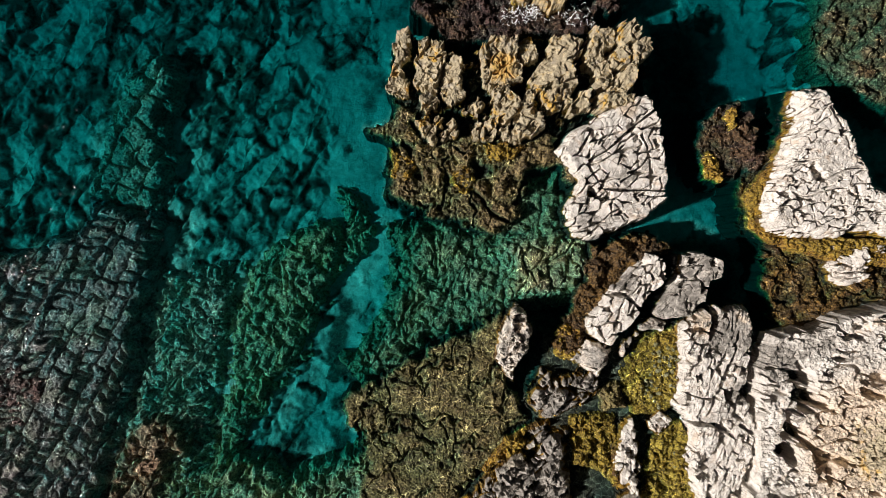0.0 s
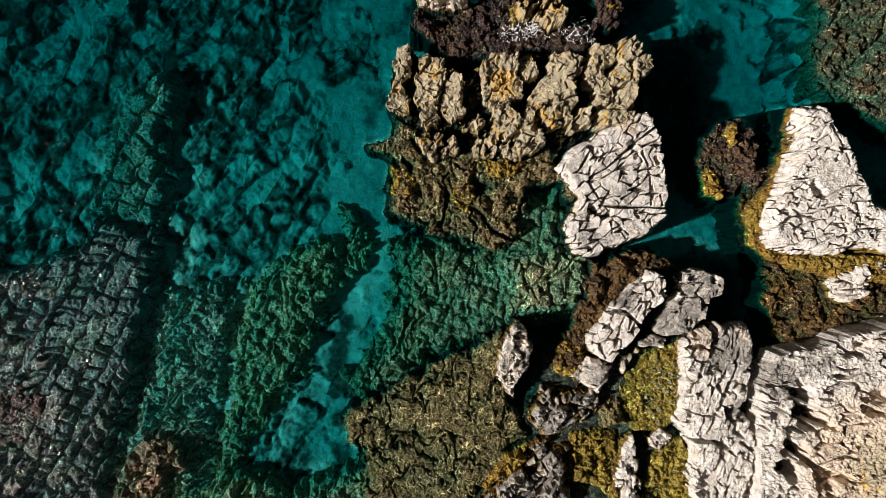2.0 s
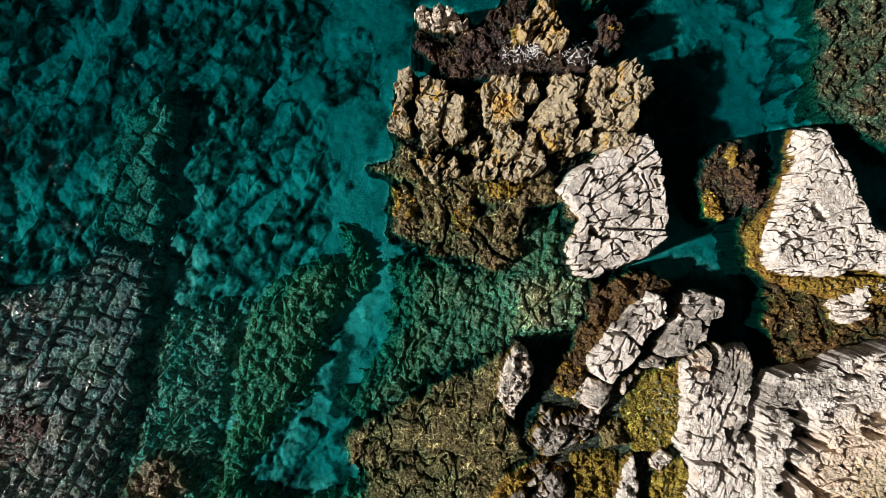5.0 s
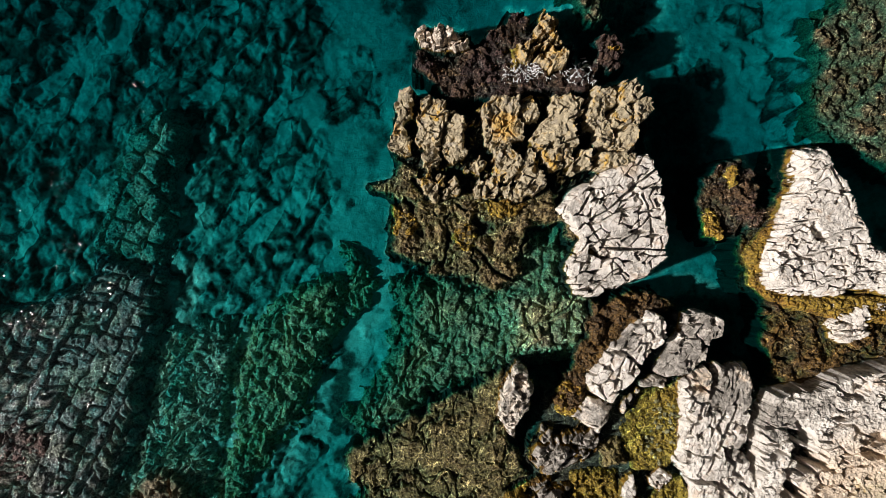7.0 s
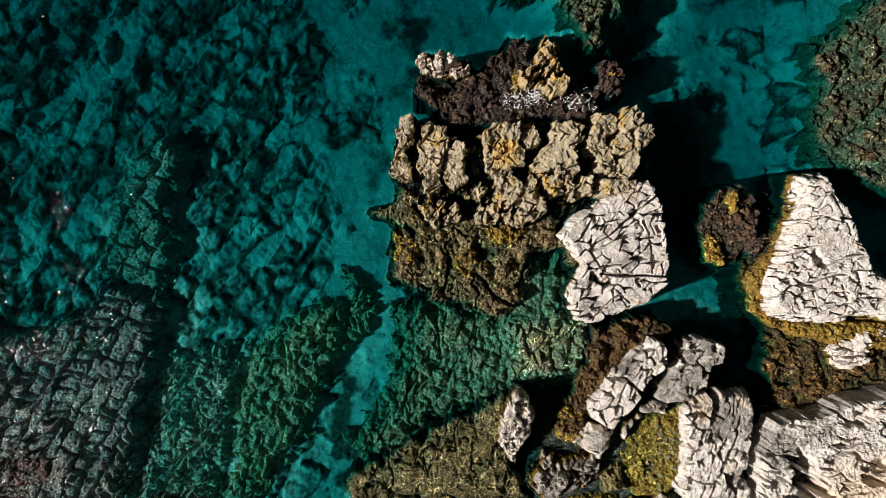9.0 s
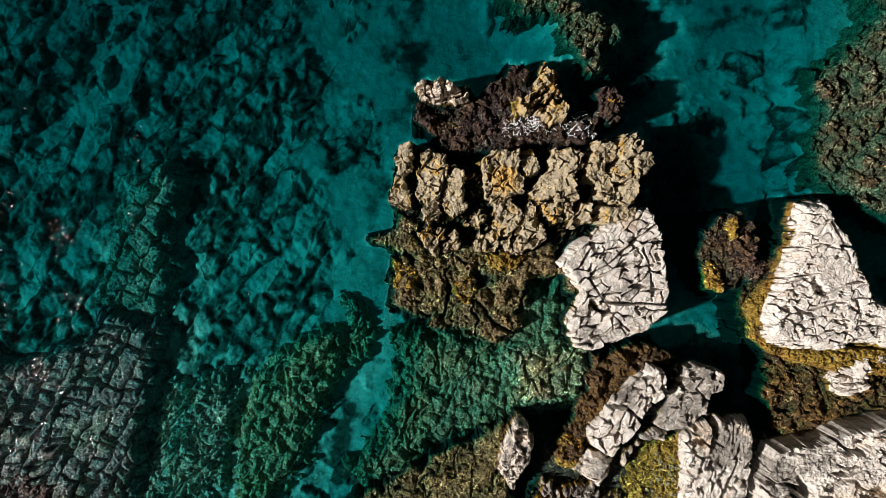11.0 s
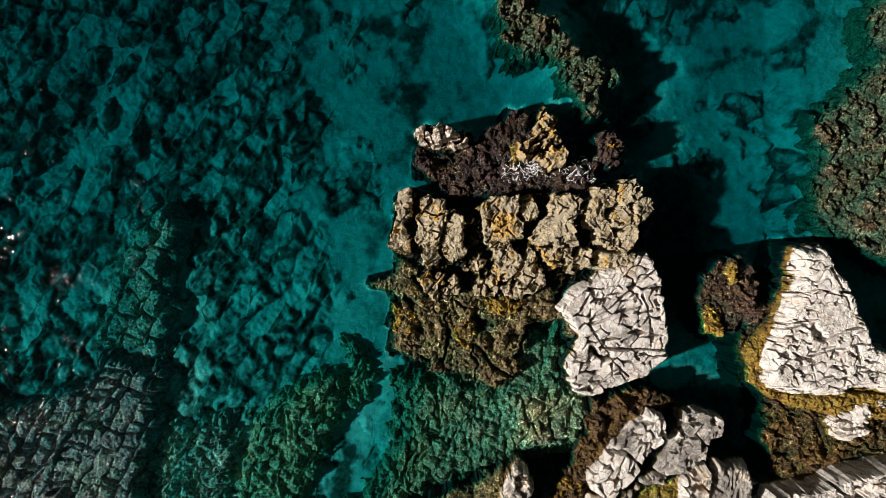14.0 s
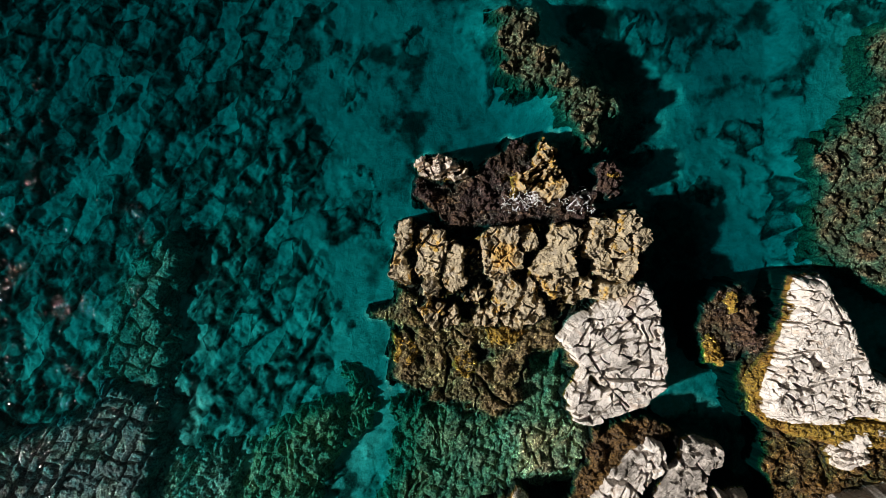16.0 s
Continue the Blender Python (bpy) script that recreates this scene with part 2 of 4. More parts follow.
def dome(edge, radius):
    """A rounded top that rises from 0 at a joint to 1 inside."""
    return 1 - (1 - np.clip(edge / radius, 0, 1)) ** 2


def groove(edge, wide, sharp):
    """How far a joint is open: 1 in it, 0 on the stone; sharp: with sheer sides."""
    if sharp:
        return 1 - np.clip((edge - 0.45 * wide) / np.maximum(0.3 * wide, 0.018), 0, 1)
    return 1 - smooth(edge / wide)


def cells(x, y, a, b, turn, s, wild=0.8):
    """Blocks split by two sets of joints: the block's key, the metres to its joint, three random numbers, the place in it."""
    c, n = math.cos(radians(turn)), math.sin(radians(turn))
    u, v = (c * x + n * y) / a, (-n * x + c * y) / b
    u = u + 0.5 * (np.floor(v) % 2)
    i0, j0 = np.floor(u), np.floor(v)
    best = np.full(u.shape, 9e9)
    bu, bv, bi, bj = (np.zeros(u.shape) for _ in range(4))
    for di in (-1, 0, 1):
        for dj in (-1, 0, 1):
            i, j = i0 + di, j0 + dj
            du = i + 0.5 + wild * (hashed(i, j, s) - 0.5) - u
            dv = j + 0.5 + wild * (hashed(i, j, s + 1) - 0.5) - v
            r = du * du + dv * dv
            m = r < best
            best, bu, bv, bi, bj = np.where(m, r, best), np.where(m, du, bu), np.where(m, dv, bv), np.where(m, i, bi), np.where(m, j, bj)
    edge = np.full(u.shape, 9.0)
    for di in (-2, -1, 0, 1, 2):
        for dj in (-2, -1, 0, 1, 2):
            i, j = bi + di, bj + dj
            du = i + 0.5 + wild * (hashed(i, j, s) - 0.5) - u - bu
            dv = j + 0.5 + wild * (hashed(i, j, s + 1) - 0.5) - v - bv
            r = np.hypot(du * a, dv * b) + 1e-9
            mid = ((bu + du / 2) * a * du * a + (bv + dv / 2) * b * dv * b) / r
            edge = np.where((du * du + dv * dv) > 1e-6, np.minimum(edge, mid), edge)
    return (bi * 4096 + bj).astype(np.int64), np.maximum(edge, 0), [hashed(bi, bj, s + k) for k in (2, 3, 4)], -bu * a, -bv * b


def strata(x, y, a, b, turn, s, wild=0.8):
    """Beds of uneven width b, each split across at uneven lengths a: the same answer as cells."""
    c, n = math.cos(radians(turn)), math.sin(radians(turn))
    u, v = c * x + n * y, -n * x + c * y

    def split(w, row, k):
        i0 = np.floor(w)
        at = lambda i: i + wild * 0.9 * (hashed(i, row, k) - 0.5)
        i = i0 - (w < at(i0)) + (w >= at(i0 + 1))
        low, high = at(i), at(i + 1)
        return i, w - low, high - w, w - (low + high) / 2

    zero = np.zeros(x.shape)
    j, lo, hi, mv = split(v / b, zero, s)
    long = a * (0.45 + 1.4 * hashed(j, zero, s + 9))
    u2 = u + (hashed(j, zero, s + 8) - 0.5) * 1.5 * mv * b + 3.1 * hashed(j, zero, s + 7)
    i, lo2, hi2, mu = split(u2 / long, j, s + 5)
    edge = np.minimum(np.minimum(lo, hi) * b, np.minimum(lo2, hi2) * long)
    return (i * 4096 + j).astype(np.int64), np.maximum(edge, 0), [hashed(i, j, s + k) for k in (2, 3, 4)], mu * long, mv * b


def inside(x, y, outline):
    """Metres inward from an outline; negative outside."""
    best, odd = np.full(x.shape, 9e9), np.zeros(x.shape, bool)
    for (ax, ay), (bx, by) in zip(outline, outline[1:] + outline[:1]):
        ex, ey = bx - ax, by - ay
        t = np.clip(((x - ax) * ex + (y - ay) * ey) / (ex * ex + ey * ey + 1e-12), 0, 1)
        best = np.minimum(best, (x - ax - t * ex) ** 2 + (y - ay - t * ey) ** 2)
        cross = (ay > y) != (by > y)
        odd ^= cross & (x < ax + (y - ay) * ex / (ey if abs(ey) > 1e-9 else 1e-9))
    return np.where(odd, 1, -1) * np.sqrt(best)


def along(x, y, line):
    best = np.full(x.shape, 9e9)
    for (ax, ay), (bx, by) in zip(line, line[1:]):
        ex, ey = bx - ax, by - ay
        t = np.clip(((x - ax) * ex + (y - ay) * ey) / (ex * ex + ey * ey + 1e-12), 0, 1)
        best = np.minimum(best, np.hypot(x - ax - t * ex, y - ay - t * ey))
    return best


# ---- meshes ----
def mesh_of(name, co, quads, material, layers, flat=True):
    me = bpy.data.meshes.new(name)
    me.vertices.add(len(co))
    me.vertices.foreach_set("co", co.astype(np.float32).ravel())
    me.loops.add(quads.size)
    me.loops.foreach_set("vertex_index", quads.astype(np.int32).ravel())
    me.polygons.add(len(quads))
    me.polygons.foreach_set("loop_start", np.arange(0, quads.size, 4, dtype=np.int32))
    me.polygons.foreach_set("use_smooth", np.full(len(quads), not flat))
    for key, values in layers.items():
        me.attributes.new(key, "FLOAT", "POINT").data.foreach_set("value", values.astype(np.float32))
    me.materials.append(material)
    me.update(calc_edges=True)
    return me


def quads_of(nx, ny):
    k = np.arange(nx * ny).reshape(ny, nx)
    return np.stack([k[:-1, :-1], k[:-1, 1:], k[1:, 1:], k[1:, :-1]], -1).reshape(-1, 4)


def cut(name, co, quads, keep, material, layers, flat=True):
    q = quads[keep]
    used, back = np.unique(q, return_inverse=True)
    return mesh_of(name, co[used], back.reshape(-1, 4), material, {k: v[used] for k, v in layers.items()}, flat)


SHOAL = 0.6  # water lifts what lies in it: depths are built as they appear
SURVEY = []  # the height grids of the stones, for the water's depth


def stone(name, label, category, outline, top, foot, edge, material=None, block=(0.6, 0.4, 20), gap=0.05, deep=0.25, step=0.06, tilt=0.16,
          fine=(0.2, 0.14, 20), fine_gap=0.02, fine_deep=0.06, rough=0.10, ragged=0.15, slope=(0, 0), clefts=(), tan=0.0, tan_at=(), grey=0.0, grey_at=(), weed_to=0.25,
          res=0.028, skirt=0.25, drop=14.0, wild=0.9, lumps=0.0, tuft=0.0, pits=0.0, bosses=(), seed=1, blocks=True, group="", part_name="block", kind="", bedded=True, warp=0.22, ajar=0.75, holes=2.2, lean_fine=0.8, rubble=None, knob=0.0, chips=0.08, grit=0.022):
    """One outcrop: a bedrock with the blocks that its joints part. slope: rise per metre in x and y; clefts: (line, width, depth);
    tan_at: (x, y, radius, amount); bosses: (outline, top), single blocks that stand up from it;
    rubble: the height up to which smaller stones fill the gaps between those."""
    material = material or STONE
    xs, ys = [p[0] for p in outline], [p[1] for p in outline]
    nx, ny = int((max(xs) - min(xs) + 2 * skirt) / res) + 2, int((max(ys) - min(ys) + 2 * skirt) / res) + 2
    x, y = np.meshgrid(min(xs) - skirt + res * np.arange(nx), min(ys) - skirt + res * np.arange(ny))
    x, y = x + 0.35 * res * grain(x * 31, y * 31, 5), y + 0.35 * res * grain(x * 31, y * 31, 6)
    sharp = material == STONE
    wx, wy = (a + warp * fbm(x * 1.5, y * 1.5, 2 if sharp else 4, k) for a, k in ((x, seed), (y, seed + 50)))
    key, joint, (r1, r2, r3), lu, lv = (strata if bedded else cells)(wx, wy, *block, seed, wild)
    k2, j2, (f1, f2, f3), fu, fv = (strata if bedded else cells)(wx + 3, wy + 5, *fine, seed + 77, 0.95)
    d = inside(x, y, outline) + ragged * fbm(x * 2.2, y * 2.2, 4, seed + 11) + 0.6 * ragged * (r1 - 0.5) + (0.07 * (f1 - 0.5) if sharp else 0)
    cx, cy = sum(xs) / len(xs), sum(ys) / len(ys)
    body = smooth(np.clip(d / edge, 0, 1) * 0.5 + 0.5) * 2 - 1
    lie = slope[0] * (x - cx) + slope[1] * (y - cy)
    wave = rough * 1.6 * fbm(x * 0.9, y * 0.9, 3, seed + 21)
    small = rough * (0.2 if sharp else 0.45) * fbm(x * 5, y * 5, 4, seed + 41) + tuft * (fbm if sharp else billow)(x * 5, y * 5, 3, seed + 45)
    small = small + (grit * (1.2 * fbm(x * 9, y * 9, 3, seed + 47) + (f1 - 0.5)) if sharp else 0)
    if fine_deep:
        some = np.clip(0.6 + 1.6 * fbm(x * 0.7, y * 0.7, 2, seed + 33), 0, 1.3)
        small = small - pits * (f2 > 0.82) * smooth((j2 - 0.012) / 0.02)
        thin = fine_gap * np.clip(0.9 + 3.0 * fbm(x * 1.7, y * 1.7, 3, seed + 35), 0.05, 3.0)
        small = small + some * (-fine_deep * groove(j2, thin, sharp) + 0.8 * fine_deep * (f1 - 0.5) + lean_fine * (fu * (f2 - 0.5) + fv * (f3 - 0.5)))
        if sharp:
            gone = f3 > 1 - chips * (0.25 + 3.5 * smooth((fbm(x * 0.8, y * 0.8, 3, seed + 37) - 0.02) / 0.22))
            small = small - gone * (0.12 + 0.3 * f2) * smooth(j2 / 0.015)
    h = foot + (top - foot) * np.clip(body, 0, 1) + lie + wave + lumps * (ridged if sharp else billow)(x * 1.3, y * 1.3, 4, seed + 26) + knob * (dome(joint, 0.3) - 0.7)
    h = h + step * (r1 - 0.5) * 2 + tilt * (lu * (r2 - 0.5) + lv * (r3 - 0.5)) * 2
    some_open = smooth((fbm(x * 0.8, y * 0.8, 3, seed + 34) + 0.16 * ajar) / 0.12) if sharp else 1.0
    wide = gap * np.clip(0.9 + 1.0 * fbm(x * 1.7, y * 1.7, 3, seed + 31), 0.6, 1.5) if sharp else gap * np.clip(ajar + 3.6 * fbm(x * 1.1, y * 1.1, 3, seed + 31), 0.04, 2.4)
    wide = wide + holes * gap * smooth((fbm(x * 1.4, y * 1.4, 3, seed + 36) - 0.13) / 0.1)
    h = h - deep * some_open * np.clip(wide / gap, 0, 1) * groove(joint, wide, sharp)
    for line, width, depth in clefts:
        w = width * np.clip(1.0 + 1.3 * fbm(x * 2.5, y * 2.5, 3, seed + 61), 0.35, 1.8)
        h = h - depth * groove(along(wx, wy, line), w, sharp)
    joint0 = joint
    if rubble is not None:
        _, jr, (q1, q2, q3), ru, rv = cells(wx + 7, wy - 4, 0.42, 0.28, 66, seed + 301, 0.95)
        up = rubble - 0.9 * (1 - q1) + 0.5 * (ru * (q2 - 0.5) + rv * (q3 - 0.5)) - 0.1 * (1 - smooth(jr / 0.06))
        h = np.where((jr > 0.02) & (d > 0.12), np.maximum(h, up), h)
    for k, (shape, height) in enumerate(bosses):
        e = inside(x, y, shape) + 0.02 + 0.14 * fbm(x * 4.2, y * 4.2, 4, seed + 90 + k) + 0.14 * (f1 - 0.5)
        ax, ay = sum(p[0] for p in shape) / len(shape), sum(p[1] for p in shape) / len(shape)
        lean = 0.28 * (x - ax) * math.sin(k * 2.4) + 0.28 * (y - ay) * math.cos(k * 1.7)
        up = height + lean + wave - 0.03 * (1 - smooth(e / 0.05)) - 0.05 * np.abs(fbm(x * 2.2, y * 2.2, 3, seed + 140 + k)) * 2
        up = up - 0.35 * some_open * groove(joint0, 0.04, True) + step * 0.5 * (r1 - 0.5) + 0.5 * tilt * (lu * (r2 - 0.5) + lv * (r3 - 0.5)) * 2
        up = np.where(e > 0, up, height + e * 9)
        m = (up > h) & (e > -0.12)
        h, key, joint = np.where(m, up, h), np.where(m, -100 - k, key), np.where(m, 9.0, joint)
    h = h + small
    h = h + np.where(d < 0, drop * d, 0)
    h = np.where(h < 0, SHOAL * h, h)
    t = np.full(x.shape, float(tan))
    for ax, ay, radius, amount in tan_at:
        t = t + amount * (1 - smooth(np.hypot(x - ax, y - ay) / radius))
    g = np.full(x.shape, float(grey))
    for ax, ay, radius, amount in grey_at:
        g = g + amount * (1 - smooth(np.hypot(x - ax, y - ay) / radius))
    weed = 1 - smooth((h - weed_to + 0.2 + 0.25 * fbm(x * 1.2, y * 1.2, 3, seed + 71)) / 0.4)
    co = np.stack([x.ravel(), y.ravel(), h.ravel()], -1)
    layers = {"tan": t.ravel(), "weed": weed.ravel(), "grey": g.ravel()}
    quads = quads_of(nx, ny)
    keep = d.ravel()[quads].max(1) > -skirt
    loose = np.zeros(len(quads), bool)
    chosen = []
    if blocks:
        kf = key.ravel()[quads]
        whole = keep & (kf.min(1) == kf.max(1)) & (joint.ravel()[quads].min(1) > 0.3 * gap) & (d.ravel()[quads].min(1) > -0.1)
        index = islands(np.where(whole, kf[:, 0], -1).reshape(ny - 1, nx - 1)).ravel()
        ids, count = np.unique(index, return_counts=True)
        chosen = [ids[k] for k in np.argsort(-count) if ids[k] >= 0 and count[k] >= 14][:290]
        loose = np.isin(index, chosen)
    ob = tagged(new(name, cut(name, co, quads, keep & ~loose, material, layers)), label, category, group, kind)
    order = np.argsort(index, kind="stable") if blocks else None
    rows = index[order] if blocks else None
    for k in chosen:
        a, b = np.searchsorted(rows, (k, k + 1))
        called = "crag" if kf[order[a], 0] <= -100 else part_name
        new(called, cut(called, co, quads, order[a:b], material, layers)).parent = ob
    SURVEY.append((x[0, 0], y[0, 0], res, np.where(d > -skirt, h, -9)))
    return ob


def islands(key):
    """Numbers the connected patches of equal keys in a grid; -1 stays -1."""
    mark = np.where(key == -1, -1, np.arange(key.size).reshape(key.shape))
    across, down = (key[:, 1:] == key[:, :-1]), (key[1:] == key[:-1])
    for _ in range(120):
        old = mark.copy()
        for a, b, same in ((mark[:, 1:], mark[:, :-1], across), (mark[1:], mark[:-1], down)):
            low = np.minimum(a, b)
            a[same], b[same] = low[same], low[same]
        if (old == mark).all():
            break
    return mark


# ---- the outcrops above the water ----
WEST = [([(-1.82, 8.48), (-1.33, 8.63), (-1.33, 8.22), (-1.43, 7.92), (-1.38, 7.51), (-1.63, 7.15), (-1.43, 6.69), (-1.48, 6.07), (-1.79, 5.97), (-2.15, 6.28), (-2.04, 6.79), (-1.94, 7.51)], 0.35),
        ([(-0.91, 8.14), (-0.45, 8.34), (-0.3, 8.09), (0.0, 7.99), (0.09, 7.38), (-0.08, 6.92), (-0.4, 6.36), (-0.81, 6.26), (-1.02, 6.46), (-0.96, 7.38)], 0.5),
        ([(-0.81, 6.15), (-0.4, 6.31), (-0.25, 5.85), (-0.3, 5.49), (-0.66, 5.44), (-0.81, 5.75)], 0.4),
        ([(0.41, 7.63), (0.77, 7.43), (0.8, 7.12), (0.7, 6.46), (0.77, 5.85), (0.41, 5.66), (0.05, 5.95), (0.0, 6.51), (0.21, 7.17)], 0.45)]
NORTH = [([(1.58, 7.96), (1.93, 8.11), (2.85, 8.21), (2.9, 7.85), (2.83, 7.45), (3.1, 7.04), (2.95, 6.64), (2.34, 6.38), (2.03, 6.18), (1.83, 6.23), (1.63, 6.64), (1.53, 7.25)], 0.62),
         ([(3.05, 8.06), (3.35, 8.21), (3.71, 7.6), (3.66, 7.25), (3.35, 7.3), (3.1, 7.6)], 0.5),
         ([(4.25, 8.23), (4.96, 8.33), (5.31, 8.03), (5.26, 7.62), (5.01, 7.27), (5.11, 6.71), (5.06, 6.31), (4.15, 6.31), (3.64, 6.36), (3.49, 6.51), (3.74, 7.07), (4.15, 7.42), (4.07, 7.83)], 0.75),
         ([(5.79, 8.45), (6.34, 8.5), (6.65, 8.3), (6.55, 7.79), (6.24, 7.69), (6.14, 7.29), (5.84, 6.94), (5.64, 7.04), (5.59, 7.59), (5.69, 8.0)], 0.8)]
EAST = [([(6.72, 8.42), (7.32, 8.82), (7.57, 8.57), (7.62, 8.17), (7.22, 7.87), (6.92, 7.77), (6.72, 7.97)], 0.95), ([(6.62, 7.67), (7.07, 7.77), (7.25, 7.47), (7.17, 7.06), (6.77, 6.91), (6.47, 7.07), (6.47, 7.42)], 0.9),
        ([(7.32, 7.87), (7.77, 8.12), (7.97, 7.77), (7.92, 7.36), (7.42, 7.21), (7.27, 7.47)], 0.95), ([(5.34, 6.19), (5.64, 6.09), (5.64, 5.48), (5.34, 5.28), (4.93, 5.33), (5.09, 5.68)], 0.75),
        ([(6.14, 5.88), (7.25, 5.98), (7.35, 5.58), (6.75, 5.28), (6.14, 5.08), (5.99, 5.38)], 0.85), ([(5.94, 6.99), (6.34, 7.19), (6.49, 6.59), (6.29, 6.29), (5.94, 6.59)], 0.8),
        ([(6.75, 6.79), (7.35, 7.04), (7.35, 6.49), (7.15, 6.08), (6.54, 6.18)], 0.85), ([(4.7, 6.16), (4.96, 6.21), (4.96, 5.7), (4.75, 5.5)], 0.65)]
SOUTH = [([(2.03, 6.13), (2.54, 6.28), (2.9, 5.93), (3.05, 5.77), (2.74, 5.22), (2.64, 4.91), (2.29, 4.76), (1.98, 5.22), (1.93, 5.72)], 0.6), ([(2.95, 5.52), (3.35, 6.03), (3.61, 5.42), (3.86, 5.32), (3.81, 4.81), (3.45, 4.45), (2.95, 4.51), (2.74, 5.01)], 0.65),
         ([(3.71, 6.18), (4.37, 6.23), (4.59, 5.93), (4.57, 5.57), (4.27, 5.47), (3.86, 5.82)], 0.65), ([(1.17, 5.74), (1.43, 5.9), (1.53, 5.44), (1.33, 5.23), (0.82, 5.34)], 0.5),
         ([(-1.02, 5.05), (-0.66, 5.2), (-0.46, 4.84), (-0.25, 4.33), (-0.36, 4.08), (-0.77, 4.54)], 0.35), ([(0.16, 4.84), (0.41, 5.15), (0.57, 4.74), (0.46, 4.43), (0.05, 4.33)], 0.4),
         ([(1.33, 4.95), (1.84, 5.05), (2.1, 4.74), (1.95, 4.33), (1.23, 4.33)], 0.45), ([(2.25, 4.64), (2.77, 4.74), (3.17, 4.48), (2.97, 4.23), (2.46, 4.23)], 0.45),
         ([(-0.25, 5.15), (0.0, 5.15), (-0.05, 4.74), (-0.25, 4.64)], 0.35)]
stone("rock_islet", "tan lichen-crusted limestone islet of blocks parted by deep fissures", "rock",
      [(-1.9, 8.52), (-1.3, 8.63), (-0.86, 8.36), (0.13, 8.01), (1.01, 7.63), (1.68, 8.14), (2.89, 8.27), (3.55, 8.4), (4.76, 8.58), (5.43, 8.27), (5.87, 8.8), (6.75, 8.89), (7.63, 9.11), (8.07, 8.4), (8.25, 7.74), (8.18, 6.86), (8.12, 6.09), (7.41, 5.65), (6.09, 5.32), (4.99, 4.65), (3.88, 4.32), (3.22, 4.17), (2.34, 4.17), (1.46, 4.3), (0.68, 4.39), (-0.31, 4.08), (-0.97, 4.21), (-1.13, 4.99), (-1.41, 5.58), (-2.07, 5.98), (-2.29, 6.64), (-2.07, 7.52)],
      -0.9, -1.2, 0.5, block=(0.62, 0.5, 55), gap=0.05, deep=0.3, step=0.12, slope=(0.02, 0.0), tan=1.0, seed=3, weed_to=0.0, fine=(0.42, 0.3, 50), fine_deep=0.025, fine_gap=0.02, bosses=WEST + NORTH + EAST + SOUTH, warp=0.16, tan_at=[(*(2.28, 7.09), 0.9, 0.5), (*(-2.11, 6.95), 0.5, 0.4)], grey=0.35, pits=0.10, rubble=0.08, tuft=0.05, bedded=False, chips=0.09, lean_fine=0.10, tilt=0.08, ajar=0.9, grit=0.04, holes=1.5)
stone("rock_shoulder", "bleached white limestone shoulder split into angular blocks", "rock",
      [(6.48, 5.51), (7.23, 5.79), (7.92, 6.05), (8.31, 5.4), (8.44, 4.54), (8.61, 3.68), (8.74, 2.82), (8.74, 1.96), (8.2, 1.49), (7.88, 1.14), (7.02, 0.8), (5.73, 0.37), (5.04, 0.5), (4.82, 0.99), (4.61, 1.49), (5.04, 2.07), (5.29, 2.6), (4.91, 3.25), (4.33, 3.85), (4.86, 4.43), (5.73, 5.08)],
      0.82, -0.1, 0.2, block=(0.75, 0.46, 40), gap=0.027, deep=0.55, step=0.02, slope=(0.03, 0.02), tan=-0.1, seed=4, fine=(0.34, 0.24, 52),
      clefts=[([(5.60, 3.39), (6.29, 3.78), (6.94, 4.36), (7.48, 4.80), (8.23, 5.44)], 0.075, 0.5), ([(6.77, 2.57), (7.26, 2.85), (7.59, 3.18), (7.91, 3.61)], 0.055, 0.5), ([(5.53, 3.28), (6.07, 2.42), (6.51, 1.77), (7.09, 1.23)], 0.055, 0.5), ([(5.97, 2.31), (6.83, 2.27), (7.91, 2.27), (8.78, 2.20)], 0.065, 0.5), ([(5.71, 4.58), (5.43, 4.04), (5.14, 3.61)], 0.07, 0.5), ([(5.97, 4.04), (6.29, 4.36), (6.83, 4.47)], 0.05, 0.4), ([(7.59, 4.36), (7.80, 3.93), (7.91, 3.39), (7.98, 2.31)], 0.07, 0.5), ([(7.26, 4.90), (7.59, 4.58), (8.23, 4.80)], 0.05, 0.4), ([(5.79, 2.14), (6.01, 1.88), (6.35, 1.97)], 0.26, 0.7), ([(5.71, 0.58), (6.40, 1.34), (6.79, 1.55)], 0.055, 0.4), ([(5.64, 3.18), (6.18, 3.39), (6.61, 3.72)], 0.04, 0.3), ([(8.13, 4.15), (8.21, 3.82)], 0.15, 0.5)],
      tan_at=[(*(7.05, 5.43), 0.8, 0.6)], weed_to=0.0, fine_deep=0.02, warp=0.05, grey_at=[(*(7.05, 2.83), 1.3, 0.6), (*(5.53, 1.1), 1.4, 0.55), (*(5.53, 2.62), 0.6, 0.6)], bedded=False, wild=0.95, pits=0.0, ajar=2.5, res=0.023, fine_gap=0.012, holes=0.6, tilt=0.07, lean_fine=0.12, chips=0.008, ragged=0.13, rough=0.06)
